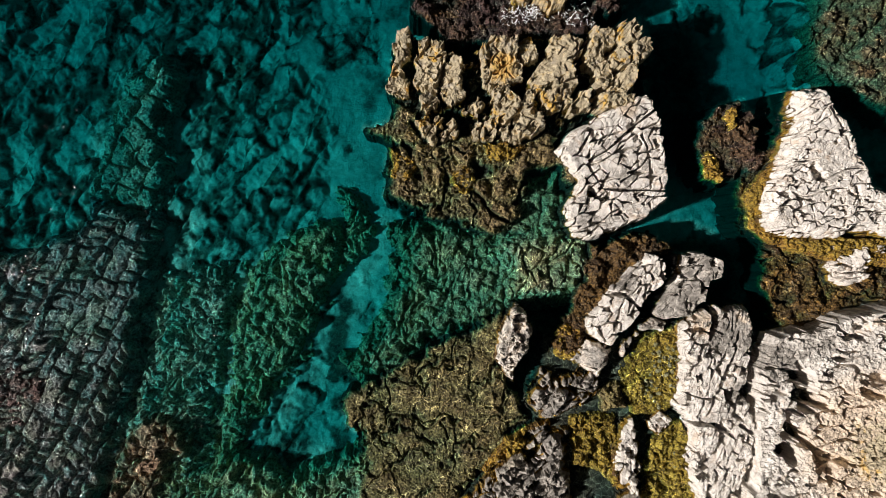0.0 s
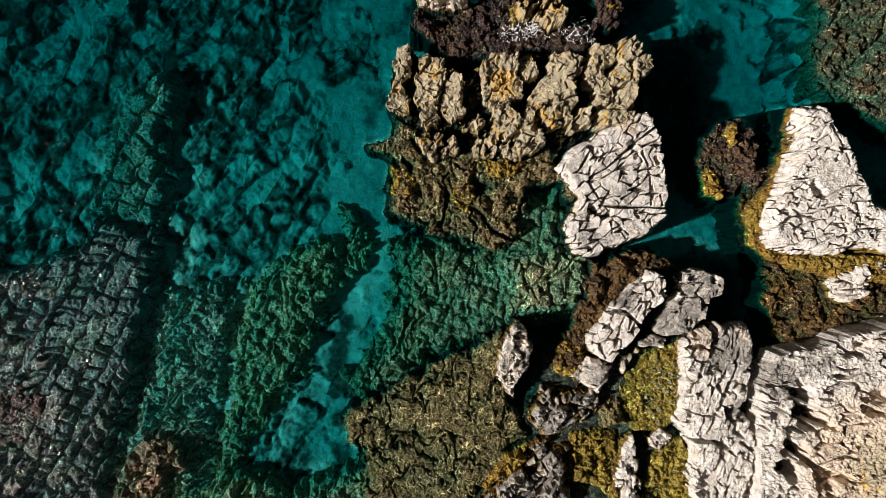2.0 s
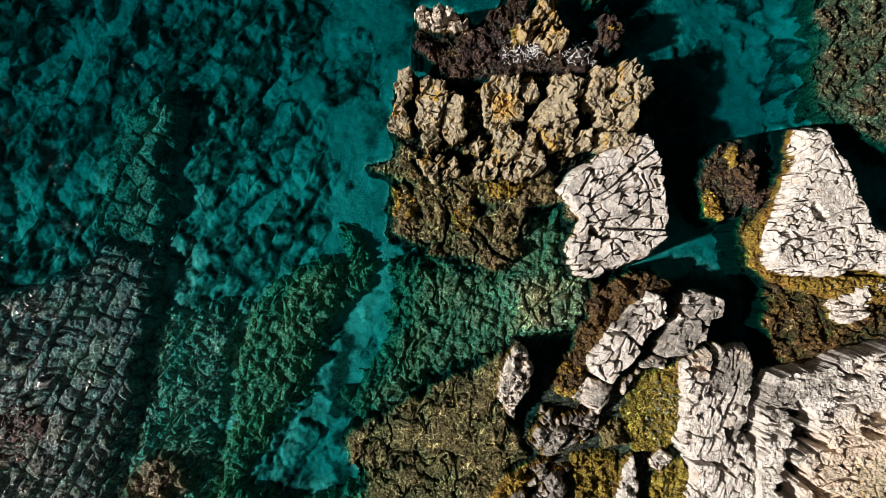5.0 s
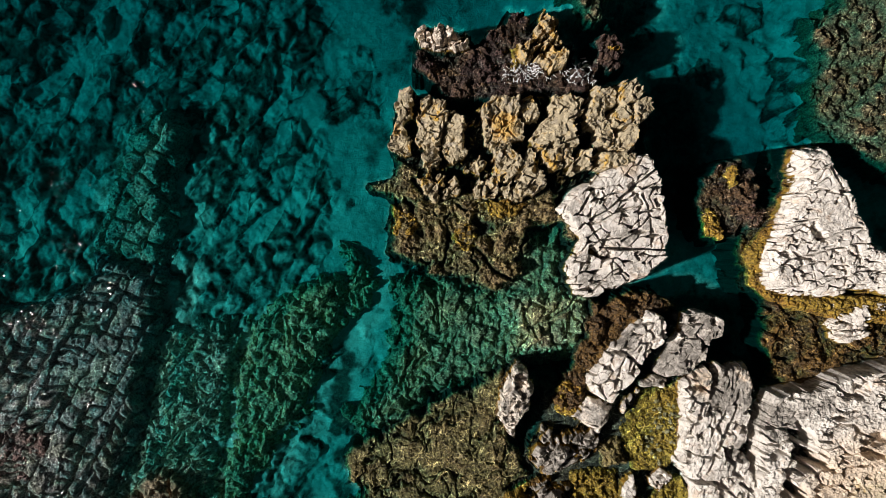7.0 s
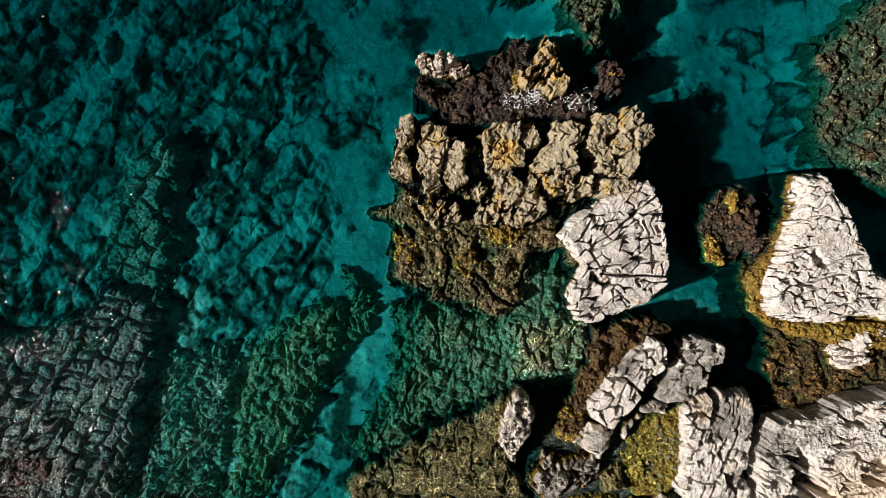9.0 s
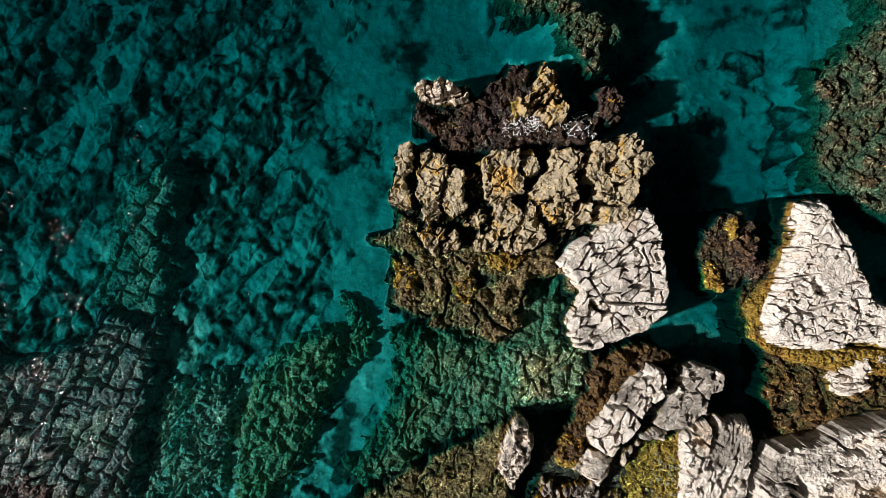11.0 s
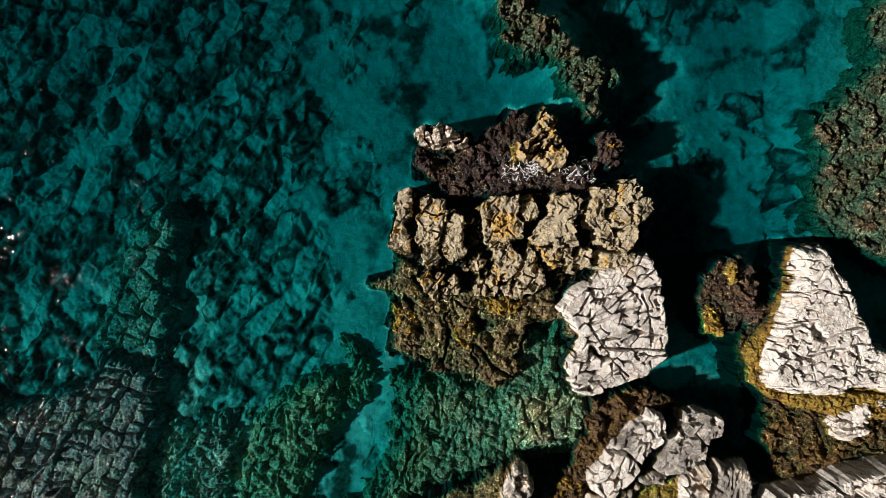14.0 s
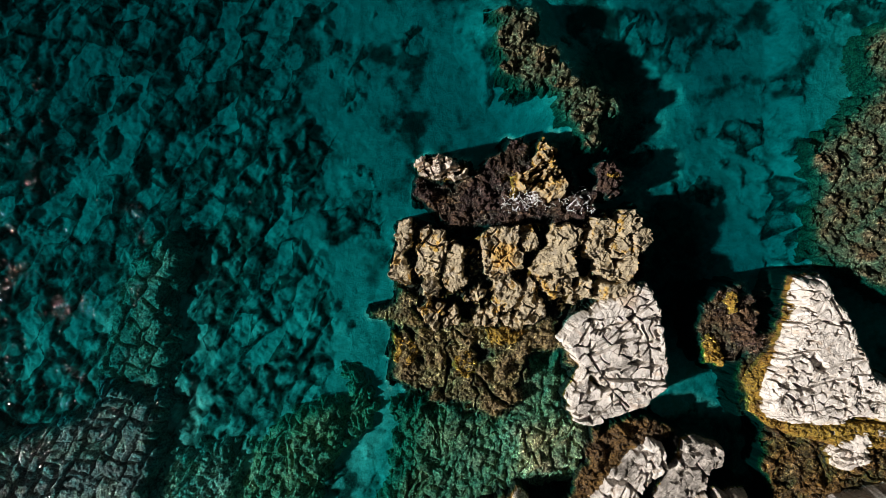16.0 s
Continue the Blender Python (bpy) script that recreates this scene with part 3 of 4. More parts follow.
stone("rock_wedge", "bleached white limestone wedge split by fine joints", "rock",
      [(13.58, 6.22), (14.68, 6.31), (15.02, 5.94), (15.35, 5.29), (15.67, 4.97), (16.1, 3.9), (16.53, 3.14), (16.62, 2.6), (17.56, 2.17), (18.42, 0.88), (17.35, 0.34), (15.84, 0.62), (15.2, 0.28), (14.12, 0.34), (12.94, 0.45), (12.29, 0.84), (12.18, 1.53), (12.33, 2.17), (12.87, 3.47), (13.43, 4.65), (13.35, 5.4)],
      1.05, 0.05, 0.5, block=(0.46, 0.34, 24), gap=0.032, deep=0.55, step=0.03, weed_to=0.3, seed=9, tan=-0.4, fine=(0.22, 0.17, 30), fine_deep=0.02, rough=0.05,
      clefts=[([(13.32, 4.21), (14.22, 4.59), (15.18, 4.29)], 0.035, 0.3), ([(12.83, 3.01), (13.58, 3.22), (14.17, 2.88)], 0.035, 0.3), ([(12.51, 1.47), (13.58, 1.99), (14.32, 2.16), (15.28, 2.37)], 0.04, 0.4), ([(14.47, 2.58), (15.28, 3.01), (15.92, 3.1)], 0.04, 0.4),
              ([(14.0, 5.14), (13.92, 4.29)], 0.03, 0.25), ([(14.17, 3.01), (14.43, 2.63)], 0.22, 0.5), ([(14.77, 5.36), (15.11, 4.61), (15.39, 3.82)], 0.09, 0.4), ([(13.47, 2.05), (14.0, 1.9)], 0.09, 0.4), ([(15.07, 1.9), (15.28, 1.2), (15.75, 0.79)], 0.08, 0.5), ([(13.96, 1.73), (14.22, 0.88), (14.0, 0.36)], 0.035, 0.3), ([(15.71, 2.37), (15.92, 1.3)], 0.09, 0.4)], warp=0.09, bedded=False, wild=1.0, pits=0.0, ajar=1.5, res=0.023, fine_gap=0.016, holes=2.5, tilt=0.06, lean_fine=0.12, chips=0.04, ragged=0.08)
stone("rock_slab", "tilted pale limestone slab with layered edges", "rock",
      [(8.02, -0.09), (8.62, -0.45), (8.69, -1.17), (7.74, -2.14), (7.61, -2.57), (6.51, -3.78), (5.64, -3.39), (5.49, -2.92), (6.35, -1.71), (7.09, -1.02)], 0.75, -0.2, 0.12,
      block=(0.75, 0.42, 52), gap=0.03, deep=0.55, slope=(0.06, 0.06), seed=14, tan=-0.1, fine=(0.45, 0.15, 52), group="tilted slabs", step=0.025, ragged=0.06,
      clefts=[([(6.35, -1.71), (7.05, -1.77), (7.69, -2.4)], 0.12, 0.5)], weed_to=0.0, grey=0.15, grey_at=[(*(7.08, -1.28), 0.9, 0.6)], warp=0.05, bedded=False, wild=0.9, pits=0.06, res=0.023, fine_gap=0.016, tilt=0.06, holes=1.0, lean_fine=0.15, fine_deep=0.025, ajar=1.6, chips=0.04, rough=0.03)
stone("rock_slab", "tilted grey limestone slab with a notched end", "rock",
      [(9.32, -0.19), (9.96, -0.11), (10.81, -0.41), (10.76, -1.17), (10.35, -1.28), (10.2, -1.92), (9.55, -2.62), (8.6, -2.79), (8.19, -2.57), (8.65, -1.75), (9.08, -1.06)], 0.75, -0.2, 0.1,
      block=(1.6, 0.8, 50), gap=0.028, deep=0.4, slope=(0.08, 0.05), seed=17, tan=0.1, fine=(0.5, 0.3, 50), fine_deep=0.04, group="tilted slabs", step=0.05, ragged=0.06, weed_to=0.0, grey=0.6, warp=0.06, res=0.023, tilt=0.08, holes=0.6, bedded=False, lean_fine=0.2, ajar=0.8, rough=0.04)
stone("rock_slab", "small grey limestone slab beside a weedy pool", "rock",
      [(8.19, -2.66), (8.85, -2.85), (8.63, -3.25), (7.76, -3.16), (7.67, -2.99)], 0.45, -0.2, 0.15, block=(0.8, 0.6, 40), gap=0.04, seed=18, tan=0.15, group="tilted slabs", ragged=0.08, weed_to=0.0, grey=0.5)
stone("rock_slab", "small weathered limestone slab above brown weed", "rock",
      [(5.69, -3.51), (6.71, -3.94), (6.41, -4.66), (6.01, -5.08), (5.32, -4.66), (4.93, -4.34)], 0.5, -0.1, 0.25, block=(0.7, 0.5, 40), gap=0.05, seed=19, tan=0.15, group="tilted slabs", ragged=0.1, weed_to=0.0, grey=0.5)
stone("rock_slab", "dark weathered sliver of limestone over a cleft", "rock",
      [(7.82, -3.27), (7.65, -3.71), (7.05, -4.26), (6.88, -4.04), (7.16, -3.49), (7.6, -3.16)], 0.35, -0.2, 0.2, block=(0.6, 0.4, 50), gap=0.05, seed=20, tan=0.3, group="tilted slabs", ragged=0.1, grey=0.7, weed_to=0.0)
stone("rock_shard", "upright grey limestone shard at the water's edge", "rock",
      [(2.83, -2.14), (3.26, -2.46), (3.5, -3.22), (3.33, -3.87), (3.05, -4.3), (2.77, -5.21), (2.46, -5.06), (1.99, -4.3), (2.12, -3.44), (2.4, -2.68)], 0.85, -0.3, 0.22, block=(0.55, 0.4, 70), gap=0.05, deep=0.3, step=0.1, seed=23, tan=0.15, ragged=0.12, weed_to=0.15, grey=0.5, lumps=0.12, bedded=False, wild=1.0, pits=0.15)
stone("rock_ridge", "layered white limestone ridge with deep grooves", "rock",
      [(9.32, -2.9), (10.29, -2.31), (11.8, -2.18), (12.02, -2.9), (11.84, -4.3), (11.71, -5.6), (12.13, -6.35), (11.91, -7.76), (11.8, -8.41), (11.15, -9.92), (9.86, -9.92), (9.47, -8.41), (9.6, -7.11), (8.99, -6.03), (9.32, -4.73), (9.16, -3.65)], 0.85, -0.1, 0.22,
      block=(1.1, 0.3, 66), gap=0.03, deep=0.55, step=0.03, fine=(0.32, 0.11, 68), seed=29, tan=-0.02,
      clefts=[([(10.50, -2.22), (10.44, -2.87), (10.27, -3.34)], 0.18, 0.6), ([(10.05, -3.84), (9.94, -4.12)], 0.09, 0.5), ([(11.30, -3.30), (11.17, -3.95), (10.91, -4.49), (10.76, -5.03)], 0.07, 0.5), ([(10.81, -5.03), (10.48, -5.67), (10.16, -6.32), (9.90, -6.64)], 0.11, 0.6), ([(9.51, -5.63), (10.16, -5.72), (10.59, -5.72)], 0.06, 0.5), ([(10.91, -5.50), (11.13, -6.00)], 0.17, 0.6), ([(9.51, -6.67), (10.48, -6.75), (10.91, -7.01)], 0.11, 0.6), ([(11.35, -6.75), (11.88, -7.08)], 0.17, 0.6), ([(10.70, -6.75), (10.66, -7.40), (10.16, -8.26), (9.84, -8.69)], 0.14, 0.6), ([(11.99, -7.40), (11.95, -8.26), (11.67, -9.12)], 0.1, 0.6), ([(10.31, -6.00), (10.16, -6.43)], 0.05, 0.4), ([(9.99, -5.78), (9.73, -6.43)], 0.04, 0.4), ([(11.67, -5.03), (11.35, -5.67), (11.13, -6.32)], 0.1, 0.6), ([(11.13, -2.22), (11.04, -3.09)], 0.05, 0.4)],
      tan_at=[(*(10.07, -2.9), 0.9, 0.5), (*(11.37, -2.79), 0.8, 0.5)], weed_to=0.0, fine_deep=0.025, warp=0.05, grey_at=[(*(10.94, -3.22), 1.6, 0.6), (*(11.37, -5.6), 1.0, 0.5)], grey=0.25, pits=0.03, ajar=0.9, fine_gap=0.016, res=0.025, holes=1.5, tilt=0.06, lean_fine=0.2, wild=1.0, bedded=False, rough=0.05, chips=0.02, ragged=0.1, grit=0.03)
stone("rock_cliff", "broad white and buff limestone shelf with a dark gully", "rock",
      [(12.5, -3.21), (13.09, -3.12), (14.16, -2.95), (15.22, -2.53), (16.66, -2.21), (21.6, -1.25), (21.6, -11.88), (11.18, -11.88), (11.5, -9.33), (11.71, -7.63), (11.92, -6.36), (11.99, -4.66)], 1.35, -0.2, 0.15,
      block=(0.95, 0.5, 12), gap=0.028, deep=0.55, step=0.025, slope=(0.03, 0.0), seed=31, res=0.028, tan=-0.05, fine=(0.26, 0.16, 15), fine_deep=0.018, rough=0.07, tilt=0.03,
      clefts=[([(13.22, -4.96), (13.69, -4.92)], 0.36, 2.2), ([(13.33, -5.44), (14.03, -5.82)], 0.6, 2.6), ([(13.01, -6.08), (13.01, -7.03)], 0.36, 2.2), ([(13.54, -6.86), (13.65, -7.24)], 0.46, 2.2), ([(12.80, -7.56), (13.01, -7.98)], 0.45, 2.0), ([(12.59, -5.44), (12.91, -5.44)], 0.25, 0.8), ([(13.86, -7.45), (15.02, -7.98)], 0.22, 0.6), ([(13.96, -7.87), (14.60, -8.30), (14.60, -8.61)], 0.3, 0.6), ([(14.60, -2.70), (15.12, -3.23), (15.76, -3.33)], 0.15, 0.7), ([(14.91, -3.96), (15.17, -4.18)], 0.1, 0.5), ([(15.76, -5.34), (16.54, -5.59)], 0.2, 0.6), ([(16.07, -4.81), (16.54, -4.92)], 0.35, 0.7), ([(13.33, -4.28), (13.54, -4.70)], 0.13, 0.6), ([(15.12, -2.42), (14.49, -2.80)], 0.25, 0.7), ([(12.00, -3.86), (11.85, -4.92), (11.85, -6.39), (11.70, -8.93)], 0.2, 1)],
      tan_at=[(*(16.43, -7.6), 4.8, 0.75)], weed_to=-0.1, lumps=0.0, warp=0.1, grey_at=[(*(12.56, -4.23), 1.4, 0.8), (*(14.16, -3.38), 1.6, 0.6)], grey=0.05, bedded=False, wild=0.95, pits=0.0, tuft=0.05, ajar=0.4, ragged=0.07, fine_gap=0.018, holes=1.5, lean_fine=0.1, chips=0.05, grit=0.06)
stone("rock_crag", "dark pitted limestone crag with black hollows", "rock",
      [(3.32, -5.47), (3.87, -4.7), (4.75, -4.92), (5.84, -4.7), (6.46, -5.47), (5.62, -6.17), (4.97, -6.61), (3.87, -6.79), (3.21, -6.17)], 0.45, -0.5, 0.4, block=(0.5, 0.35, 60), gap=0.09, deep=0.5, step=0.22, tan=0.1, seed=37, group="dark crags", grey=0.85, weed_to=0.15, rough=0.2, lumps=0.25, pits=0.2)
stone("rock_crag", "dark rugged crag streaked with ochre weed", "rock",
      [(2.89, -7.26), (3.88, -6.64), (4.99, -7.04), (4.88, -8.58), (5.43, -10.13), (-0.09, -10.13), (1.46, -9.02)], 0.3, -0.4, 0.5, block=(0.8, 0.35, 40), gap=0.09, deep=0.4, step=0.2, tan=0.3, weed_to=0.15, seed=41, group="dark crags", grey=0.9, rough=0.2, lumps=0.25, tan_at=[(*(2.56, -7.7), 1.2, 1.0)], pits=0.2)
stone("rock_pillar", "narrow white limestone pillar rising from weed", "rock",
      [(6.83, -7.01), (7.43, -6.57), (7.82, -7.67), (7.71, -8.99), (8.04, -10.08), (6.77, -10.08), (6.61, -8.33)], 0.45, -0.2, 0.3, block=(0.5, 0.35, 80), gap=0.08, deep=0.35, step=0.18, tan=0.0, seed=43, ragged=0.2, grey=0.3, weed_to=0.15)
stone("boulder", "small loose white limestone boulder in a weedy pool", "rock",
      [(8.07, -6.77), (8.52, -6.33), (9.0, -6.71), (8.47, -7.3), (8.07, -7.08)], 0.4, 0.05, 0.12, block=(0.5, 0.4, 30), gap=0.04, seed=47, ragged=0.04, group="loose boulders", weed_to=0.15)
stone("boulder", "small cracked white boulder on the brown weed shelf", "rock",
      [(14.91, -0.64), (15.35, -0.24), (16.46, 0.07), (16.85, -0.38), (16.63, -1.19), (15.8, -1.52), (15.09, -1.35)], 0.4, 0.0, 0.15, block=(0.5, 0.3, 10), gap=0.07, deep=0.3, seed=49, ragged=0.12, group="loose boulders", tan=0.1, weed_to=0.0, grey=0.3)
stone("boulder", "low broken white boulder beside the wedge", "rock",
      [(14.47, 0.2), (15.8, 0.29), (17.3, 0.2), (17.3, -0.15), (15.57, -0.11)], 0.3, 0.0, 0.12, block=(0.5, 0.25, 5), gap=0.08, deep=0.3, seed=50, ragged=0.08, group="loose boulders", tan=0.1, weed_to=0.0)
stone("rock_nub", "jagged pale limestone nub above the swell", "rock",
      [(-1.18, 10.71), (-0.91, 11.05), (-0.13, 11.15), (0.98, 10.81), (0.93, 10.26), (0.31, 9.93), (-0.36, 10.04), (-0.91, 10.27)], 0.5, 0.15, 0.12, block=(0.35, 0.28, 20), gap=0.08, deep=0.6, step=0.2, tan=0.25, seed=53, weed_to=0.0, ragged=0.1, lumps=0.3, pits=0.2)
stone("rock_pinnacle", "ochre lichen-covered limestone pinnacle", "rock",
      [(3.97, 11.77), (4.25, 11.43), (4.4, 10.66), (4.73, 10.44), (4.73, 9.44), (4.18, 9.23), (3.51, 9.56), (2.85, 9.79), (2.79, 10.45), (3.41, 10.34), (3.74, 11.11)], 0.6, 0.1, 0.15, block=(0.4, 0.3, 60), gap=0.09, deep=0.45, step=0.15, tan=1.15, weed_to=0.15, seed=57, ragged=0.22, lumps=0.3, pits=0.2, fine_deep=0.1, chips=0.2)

# ---- weed-grown shelves at the water line ----
SOFT = dict(ragged=0.4, part_name="weed_clump", bedded=False, res=0.032, skirt=0.25, fine_deep=0.0, step=0.04, tilt=0.08, rough=0.18, lumps=0.22, tuft=0.10, warp=0.4, gap=0.10, deep=0.15, edge=0.22, drop=14.0)
stone("weed_shelf", "brown and mustard seaweed shelf awash below the islet", "seaweed shelf",
      [(-2.1, 6.1), (-1.09, 5.38), (-0.98, 4.38), (0.8, 4.49), (3.93, 4.49), (4.82, 3.86), (5.49, 2.7), (5.16, 2.14), (4.49, 3.15), (3.48, 2.92), (3.04, 1.81), (2.7, 1.03), (2.14, 0.65), (1.03, 0.8), (0.25, 1.09), (-0.42, 1.25), (-1.32, 1.63), (-2.32, 2.14), (-2.28, 3.26), (-1.99, 4.15), (-2.99, 4.82), (-2.1, 5.11)],
      -0.12, -0.5, material=REEF_BROWN, block=(0.75, 0.6, 60), seed=61, weed_to=0, clefts=[([(1.35, 3.37), (1.66, 3.06), (1.5, 2.76)], 0.34, 0.7), ([(-1.64, 4.37), (-1.26, 3.91), (-1.34, 3.68)], 0.26, 0.7), ([(0.28, 3.52), (0.12, 2.99), (0.04, 2.07), (-0.11, 1.68)], 0.13, 0.7), ([(0.51, 2.14), (1.27, 2.26)], 0.1, 0.7), ([(1.27, 2.22), (1.12, 1.45), (1.04, 1.14)], 0.08, 0.7), ([(1.43, 1.99), (1.96, 1.45), (2.58, 1.07)], 0.16, 0.7), ([(3.35, 2.98), (3.19, 2.37), (2.89, 1.76)], 0.14, 0.7), ([(-1.11, 2.87), (-0.99, 2.72)], 0.14, 0.7), ([(-1.03, 1.87), (-0.61, 1.84)], 0.1, 0.7), ([(0.58, 4.14), (0.81, 3.99)], 0.14, 0.7), ([(-0.49, 3.83), (-0.26, 3.45)], 0.08, 0.7)], **SOFT)
stone("weed_shelf", "ochre seaweed skirt round the white wedge", "seaweed shelf",
      [(13.84, 5.6), (14.02, 4.49), (13.42, 3.37), (12.86, 2.14), (12.91, 0.92), (13.64, 0.47), (17.33, 0.36), (19.11, 0.02), (19.11, -0.65), (15.54, -0.6), (14.65, -0.31), (12.91, 0.2), (12.08, 0.92), (11.92, 2.03), (12.41, 2.88), (13.31, 3.82)], 0.25, 0.05, material=REEF_OCHRE,
      block=(1.0, 0.8, 30), seed=63, weed_to=0.8, **dict(SOFT, lumps=0.06, ragged=0.15))
stone("weed_shelf", "brown seaweed shelf between wedge and cliff", "seaweed shelf",
      [(12.46, -0.31), (14.2, -0.09), (19.11, 0.02), (19.11, -2.66), (15.99, -2.57), (14.87, -3.1), (13.75, -3.33), (12.99, -2.77), (12.64, -1.43)], -0.12, -0.5, material=REEF_UMBER, block=(0.6, 0.5, 20), seed=65, clefts=[([(12.24, -0.37), (13.23, -0.19), (14.04, -0.64)], 0.07, 0.5), ([(14.49, -0.55), (14.94, -1.18), (15.12, -2.17)], 0.07, 0.5), ([(13.32, -0.82), (13.14, -1.54), (13.77, -2.26)], 0.06, 0.5), ([(16.11, -1.72), (16.83, -1.63), (17.37, -2.08)], 0.08, 0.5), ([(15.39, -1.72), (15.93, -2.26)], 0.06, 0.5)], **SOFT)
stone("weed_shelf", "dark brown seaweed bank beside the tilted slabs", "seaweed shelf",
      [(5.83, 0.2), (7.06, 0.42), (8.51, 0.51), (9.18, 0.02), (8.17, -0.65), (7.28, -1.54), (6.5, -2.32), (5.83, -3.55), (5.49, -4.67), (4.6, -4.44), (4.49, -3.55), (4.93, -2.32), (5.72, -1.32)], 0.02, -0.4, material=REEF_UMBER, block=(0.9, 0.7, 50), seed=67, **SOFT)
POOL = len(SURVEY)
stone("weed_shelf", "bright olive seaweed floor of a rock pool", "seaweed shelf",
      [(7.06, -4.18), (7.95, -3.24), (8.95, -3.24), (9.85, -2.7), (9.91, -4.0), (9.65, -5.89), (9.2, -6.4), (8.6, -6.7), (7.4, -6.5), (6.9, -5.2)], -0.06, -0.35, material=REEF_OLIVE, block=(0.9, 0.7, 70), seed=69, **dict(SOFT, lumps=0.1, ragged=0.2, deep=0.06))
stone("weed_shelf", "mossy olive seaweed bank among dark crags", "seaweed shelf",
      [(4.87, -6.63), (5.94, -6.41), (6.72, -6.56), (7.14, -7.35), (6.92, -9.47), (6.21, -8.8), (5.09, -8.51)], 0.05, -0.35, material=REEF_OLIVE, block=(0.9, 0.7, 70), seed=68, **dict(SOFT, lumps=0.12, ragged=0.2))
stone("weed_shelf", "mustard seaweed bank below the layered ridge", "seaweed shelf",
      [(8.17, -7.52), (9.29, -6.79), (10.0, -7.3), (10.14, -10.7), (7.17, -10.7), (7.73, -9.47), (8.08, -8.28)], 0.02, -0.35, material=REEF_OLIVE, block=(0.8, 0.7, 70), seed=66, **dict(SOFT, lumps=0.14, ragged=0.25))
stone("weed_shelf", "brown seaweed ledge between two crags", "seaweed shelf",
      [(6.05, -5.6), (6.88, -5.25), (7.32, -6.27), (6.3, -6.45)], 0.1, -0.3, material=REEF_BROWN, block=(0.8, 0.7, 70), seed=64, **dict(SOFT, ragged=0.2))
stone("weed_shelf", "dark seaweed ledge under the wedge's ochre skirt", "seaweed shelf",
      [(13.75, 5.6), (14.02, 4.04), (13.42, 2.7), (13.31, 0.47), (14.2, 0.02), (19.11, -0.42), (19.11, -0.87), (15.32, -0.83), (14.54, -0.56), (12.64, -0.09), (11.66, 0.8), (11.52, 2.03), (12.08, 2.97), (13.04, 3.93)], -0.3, -0.7, material=REEF_UMBER, block=(0.8, 0.7, 70), seed=62,
      **dict(SOFT, ragged=0.45))
stone("weed_knoll", "maroon and mustard seaweed knoll just under water", "seaweed shelf",
      [(10.0, 4.6), (10.52, 5.27), (11.3, 5.87), (12.01, 5.83), (12.46, 4.93), (12.55, 3.82), (12.19, 2.88), (11.3, 2.59), (10.29, 2.75), (10.18, 3.82)], -0.15, -0.6, material=REEF_MAROON, block=(0.9, 0.7, 70), seed=71, **SOFT)
stone("weed_shelf", "maroon seaweed shelf round the pinnacle", "seaweed shelf",
      [(-1.15, 10.26), (-0.54, 9.89), (0.31, 9.84), (1.17, 10.51), (1.84, 10.84), (2.52, 11.67), (3.24, 11.44), (3.68, 10.49), (4.8, 10.48), (5.07, 9.81), (5.92, 9.47), (6.14, 8.5), (1.65, 8.21), (0.98, 7.95), (-0.15, 8.23), (-1.09, 9.36)], -0.08, -0.5, material=REEF_MAROON, block=(0.8, 0.6, 30), seed=73, **SOFT)
stone("weed_knoll", "maroon seaweed knoll with ochre tufts", "seaweed shelf",
      [(5.92, 10.48), (6.48, 11.03), (7.15, 10.36), (7.04, 9.68), (6.37, 9.46), (5.92, 9.8)], 0.08, -0.4, material=REEF_MAROON, block=(0.6, 0.5, 30), seed=75, **SOFT)
stone("weed_shelf", "cracked brown and olive seaweed pavement awash", "seaweed shelf",
      [(2.14, -2.7), (2.63, -3.55), (2.26, -4.44), (2.86, -5.56), (3.3, -6.79), (2.59, -7.79), (1.47, -9.13), (-0.09, -10.92), (-3.22, -10.92), (-3.22, -8.24), (-3.93, -6.05), (-1.88, -4.67), (-0.54, -3.82), (1.47, -2.88)], -0.18, -0.5, 0.3, REEF_BROWN, block=(1.7, 1.3, 40), gap=0.03, deep=0.3,
      step=0.05, tilt=0.05, fine=(0.45, 0.35, 30), fine_deep=0.05, tuft=0.06, seed=77, weed_to=0, part_name="slab", ragged=0.5, drop=12.0, bedded=False, warp=0.5, lumps=0.06, clefts=[([(-2.06, -5.38), (-1.87, -5.95), (-2.16, -6.9)], 0.09, 0.45), ([(-1.21, -4.81), (-0.64, -5.57), (-0.54, -6.05)], 0.08, 0.45), ([(-0.54, -4.53), (-0.35, -4.81), (0.5, -4.67)], 0.06, 0.45), ([(-0.07, -3.68), (-0.16, -4.53), (-1.02, -5.0)], 0.06, 0.45), ([(-2.73, -7.09), (-1.3, -7.18), (-0.17, -8.04)], 0.09, 0.45), ([(-1.3, -6.81), (-0.36, -6.76), (0.78, -6.9)], 0.08, 0.45), ([(-1.87, -5.1), (-1.11, -5.38)], 0.06, 0.45), ([(2.49, -5.48), (2.2, -6.14)], 0.12, 0.45), ([(-2.35, -7.18), (-2.35, -7.85)], 0.06, 0.45), ([(0.59, -3.68), (0.4, -4.25)], 0.06, 0.45), ([(-0.07, -6.99), (0.12, -7.85)], 0.07, 0.45), ([(-2.06, -8.04), (-1.49, -8.32), (-1.87, -8.7)], 0.08, 0.45)])

